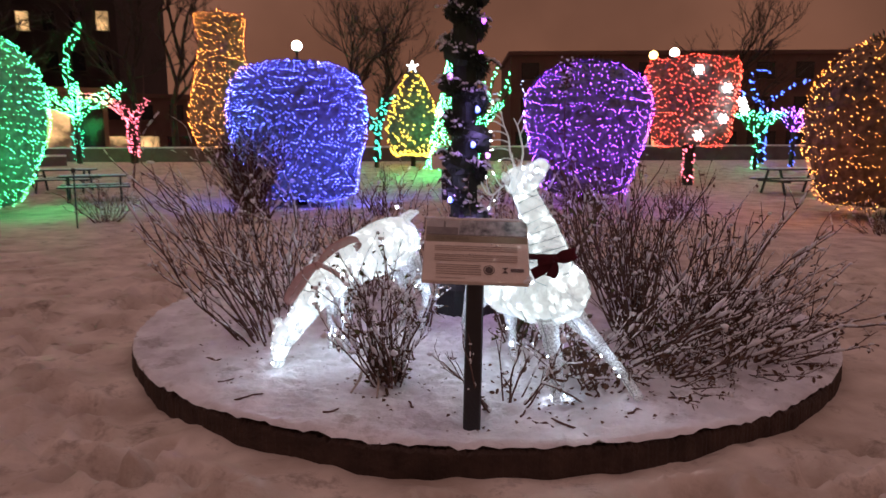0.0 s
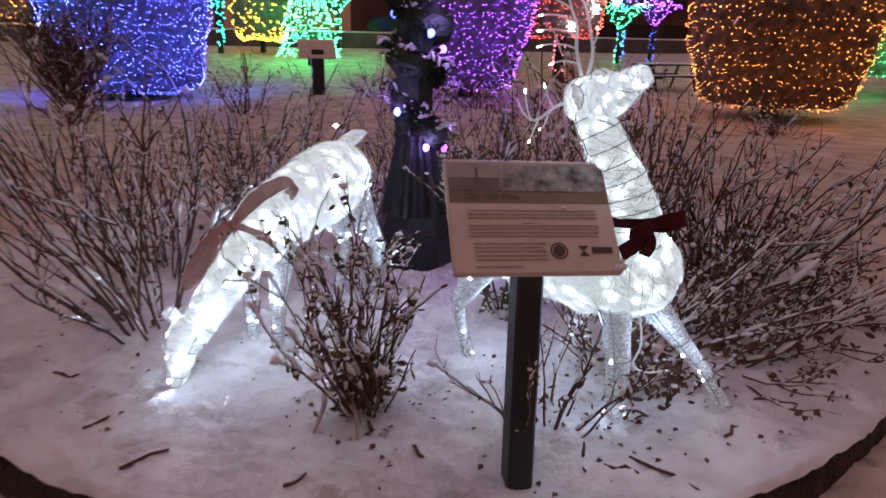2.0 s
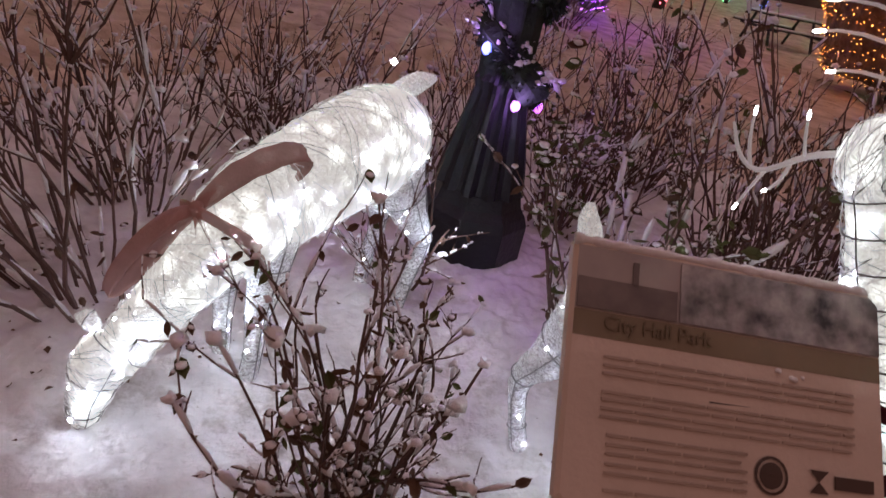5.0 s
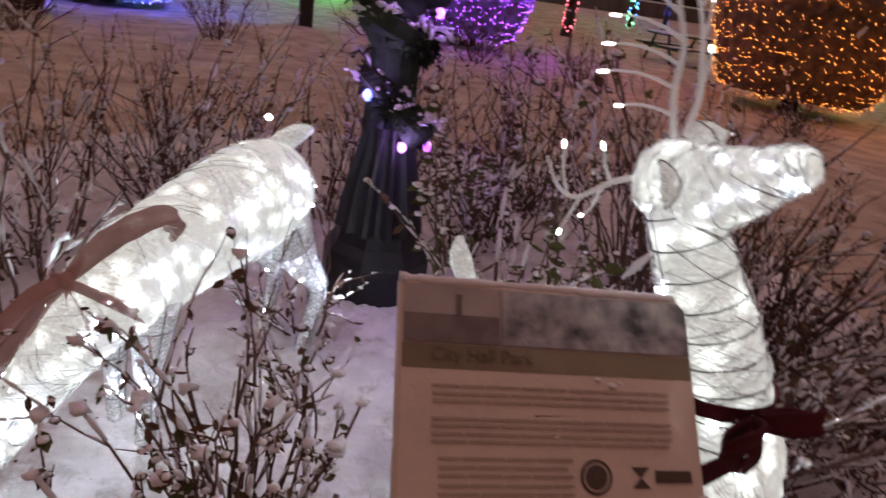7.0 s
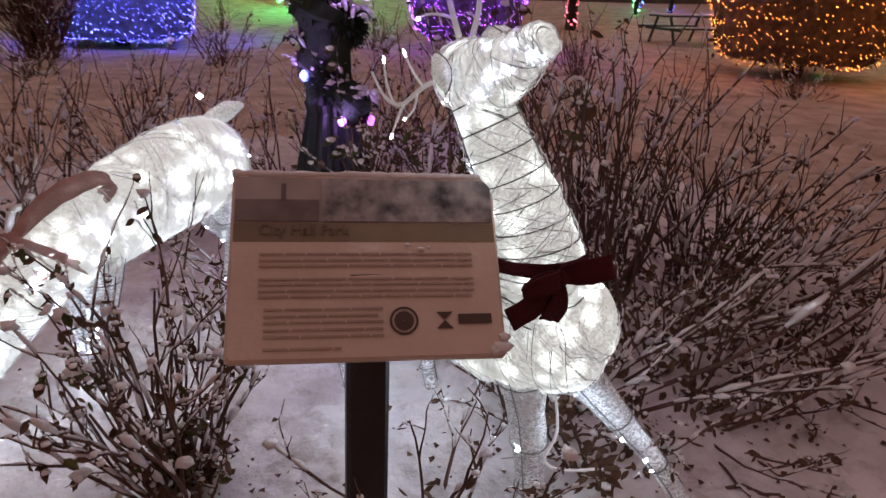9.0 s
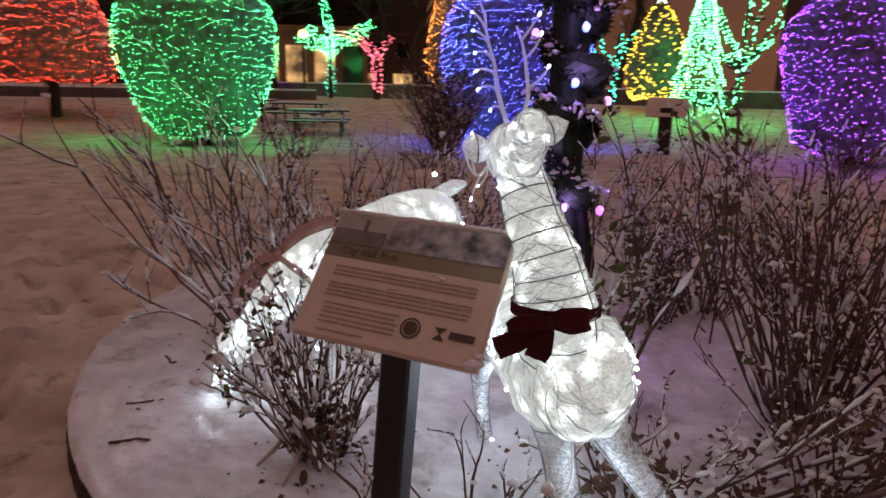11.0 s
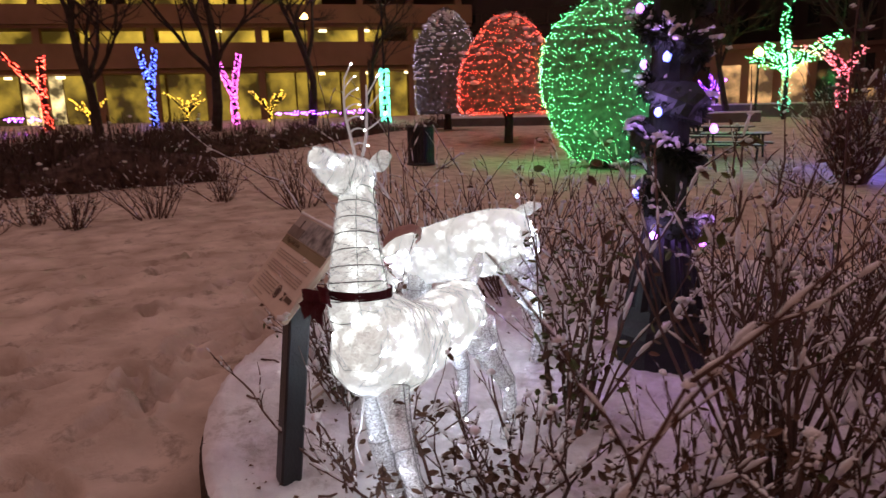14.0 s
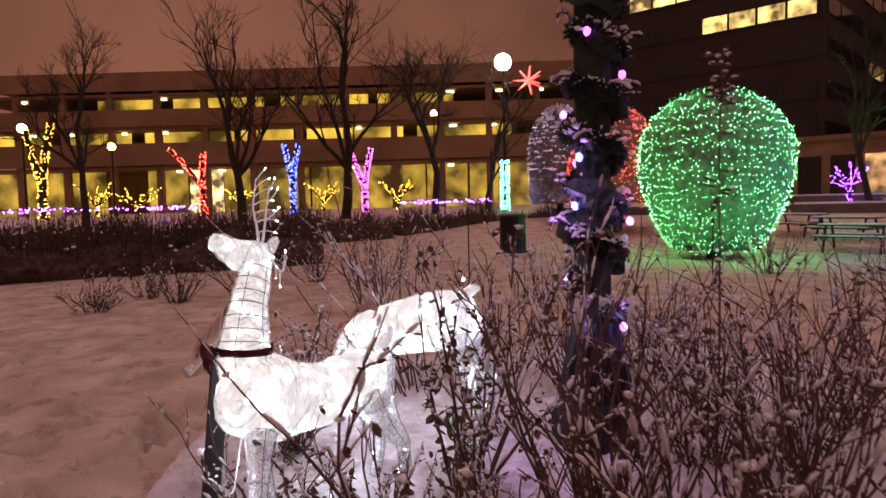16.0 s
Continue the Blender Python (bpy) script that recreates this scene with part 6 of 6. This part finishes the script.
def tower():
    a, d, out, ln = frame_of((-64.2, 44.3, 0), (-42.0, 55.5, 0))
    t = thing("office_tower", "tall dark office building with a few lit window rows", "building", at=(-64.2, 44.3, 0))
    rot = pose(0, 0, 0, 0, 0, math.degrees(math.atan2(d.y, d.x)))
    k = Mesh()
    c = a + d * ln / 2 - out * 14
    k.box((c.x, c.y, 20), (ln, 27.6, 40), 0, rot)
    k.out("wall", TOWER_WALL, t)

    def pane(u0, u1, z0, z1, lit):
        w = Mesh()
        c = a + d * (u0 + u1) / 2 + out * 0.05 - out * 0.2
        w.box((c.x, c.y, (z0 + z1) / 2), (u1 - u0 - 0.25, 0.25, z1 - z0), 0, rot)
        win = w.out("window", OFFICE_GLOW if lit else DARK_GLASS, t)
        f = Mesh()
        c2 = c - out * 0.06
        f.box((c2.x, c2.y, (z0 + z1) / 2), (u1 - u0, 0.3, z1 - z0 + 0.32), 0, rot)
        f.out("window_frame", TOWER_WALL, win)

    rnd = random.Random(3)
    for fl in range(9):
        z0 = 6.5 + fl * 3.7
        n = 9
        for j in range(n):
            u0, u1 = 0.6 + j * (ln - 1.2) / n, 0.6 + (j + 1) * (ln - 1.2) / n
            lit = (fl == 3 and j >= 5) or (fl == 4 and 2 <= j <= 6) or (fl == 5 and j in (4, 5))
            pane(u0, u1, z0, z0 + 1.5, lit)
    for fl in range(9):
        z0 = 6.5 + fl * 3.7
        for j in range(6):
            w = Mesh()
            c = a + d * (ln + 0.02) - out * (2.5 + j * 4.4)
            w.box((c.x, c.y, z0 + 0.75), (0.25, 3.9, 1.5), 0, rot)
            w.out("window", OFFICE_GLOW if (fl == 4 and j == 0) else DARK_GLASS, t)
    return t


DARK_GLASS = mat("dark_glass", (0.02, 0.02, 0.022), rough=0.08, bump=0, spec=0.5)
tower()


def block(name, label, a, b, deep, height, material, lit, storeys=3, bays=10, seed=1, lit_floor=0):
    a0, d, out, ln = frame_of(a, b)
    t = thing(name, label, "building", "buildings across the street", a)
    rot = pose(0, 0, 0, 0, 0, math.degrees(math.atan2(d.y, d.x)))
    k = Mesh()
    c = a0 + d * ln / 2 - out * deep / 2
    k.box((c.x, c.y, height / 2), (ln, deep, height), 0, rot)
    k.out("wall", material, t)
    k = Mesh()
    k.box((c.x, c.y, height + 0.2), (ln + 0.5, deep + 0.5, 0.4), 0, rot)
    k.out("roof", material, t)
    rnd = random.Random(seed)
    fh = height / storeys
    for fl in range(storeys):
        for j in range(bays):
            u = (j + 0.5) * ln / bays
            ground_floor = fl == 0
            w, z0, z1 = (ln / bays * (0.72 if ground_floor else 0.45)), fl * fh + (0.4 if ground_floor else fh * 0.3), fl * fh + fh * 0.78
            c = a0 + d * u + out * 0.03
            p = Mesh()
            p.box((c.x, c.y, (z0 + z1) / 2), (w, 0.16, z1 - z0), 0, rot)
            on = fl == lit_floor and rnd.random() < lit
            win = p.out("window", (SHOP_GLOW if on else DARK_GLASS), t)
            p = Mesh()
            c2 = c + out * 0.12
            p.box((c2.x, c2.y, z0 - 0.08), (w + 0.3, 0.2, 0.12), 0, rot)
            p.out("sill", material, win)
    return t


block("brick_building", "low dark red brick building beyond the park", (8.5, 75.0, 0), (47.0, 74.0, 0), 14, 11.2, DARK_WALL, 0.1, 3, 9, 2)
block("shop_building", "low building with lit shop windows across the street", (-43.0, 68.0, 0), (-20.0, 74.0, 0), 12, 6.5, DARK_WALL, 0.4, 2, 8, 4)
block("shop_building", "low building under orange street light", (-41.0, 51.0, 0), (-27.5, 57.5, 0), 5, 5.9, CONCRETE, 0.5, 1, 6, 6)

block("office_block", "tall dark office block with lit upper windows", (-60.0, 79.0, 0), (-36.0, 79.0, 0), 14, 22.0, TOWER_WALL, 0.4, 5, 8, 9, lit_floor=3)


def low_wall(a, b, height, label):
    a0, d, out, ln = frame_of(a, b)
    rot = pose(0, 0, 0, 0, 0, math.degrees(math.atan2(d.y, d.x)))
    t = thing("low_wall", label, "wall", "low walls", a)
    k = Mesh()
    c = a0 + d * ln / 2
    k.box((c.x, c.y, a0.z + height / 2 - 0.15), (ln, 0.4, height + 0.3), 0, rot, 0.02)
    k.out("stone_course", GREY_WALL, t)
    k = Mesh()
    k.box((c.x, c.y, a0.z + height + 0.04), (ln, 0.46, 0.09), 0, rot, 0.03)
    k.out("snow", SNOW_CLUMP, t)


low_wall((-34, 40.0, 0.5), (40, 38.5, 0.5), 0.85, "long low stone wall capped with snow")
low_wall((-31.0, 22.0, 0.5), (-17.5, 32.0, 0.5), 0.5, "long low stone wall capped with snow")


def light_fence(a, b, label):
    a0, d, out, ln = frame_of(a, b)
    t = thing("railing", label, "railing", at=a)
    n = int(ln / 2.4)
    k = Mesh()
    k.tube([a0 + Vector((0, 0, 0.95)), a0 + d * ln + Vector((0, 0, 0.95))], 0.03, 6)
    k.out("handrail", IRON, t)
    for i in range(n + 1):
        k = Mesh()
        p = a0 + d * ln * i / n
        k.tube([p, p + Vector((0, 0, 0.95))], 0.03, 6)
        k.out("post", IRON, t)
    k = Mesh()
    r = random.Random(4)
    for i in range(int(ln * 9)):
        p = a0 + d * r.uniform(0, ln)
        k.octa((p.x + 0.05, p.y, p.z + 0.86 + r.uniform(-0.12, 0.12)), 0.04)
    tagged(k.out("light_string", LED_PURPLE, t, "string of small violet lights"), kind="stuff")


light_fence((-46.0, -11.0, 0.7), (-45.0, 2.5, 0.7), "street railing hung with violet lights")
light_fence((-42.5, 16.0, 0.7), (-40.0, 22.0, 0.7), "street railing hung with violet lights")
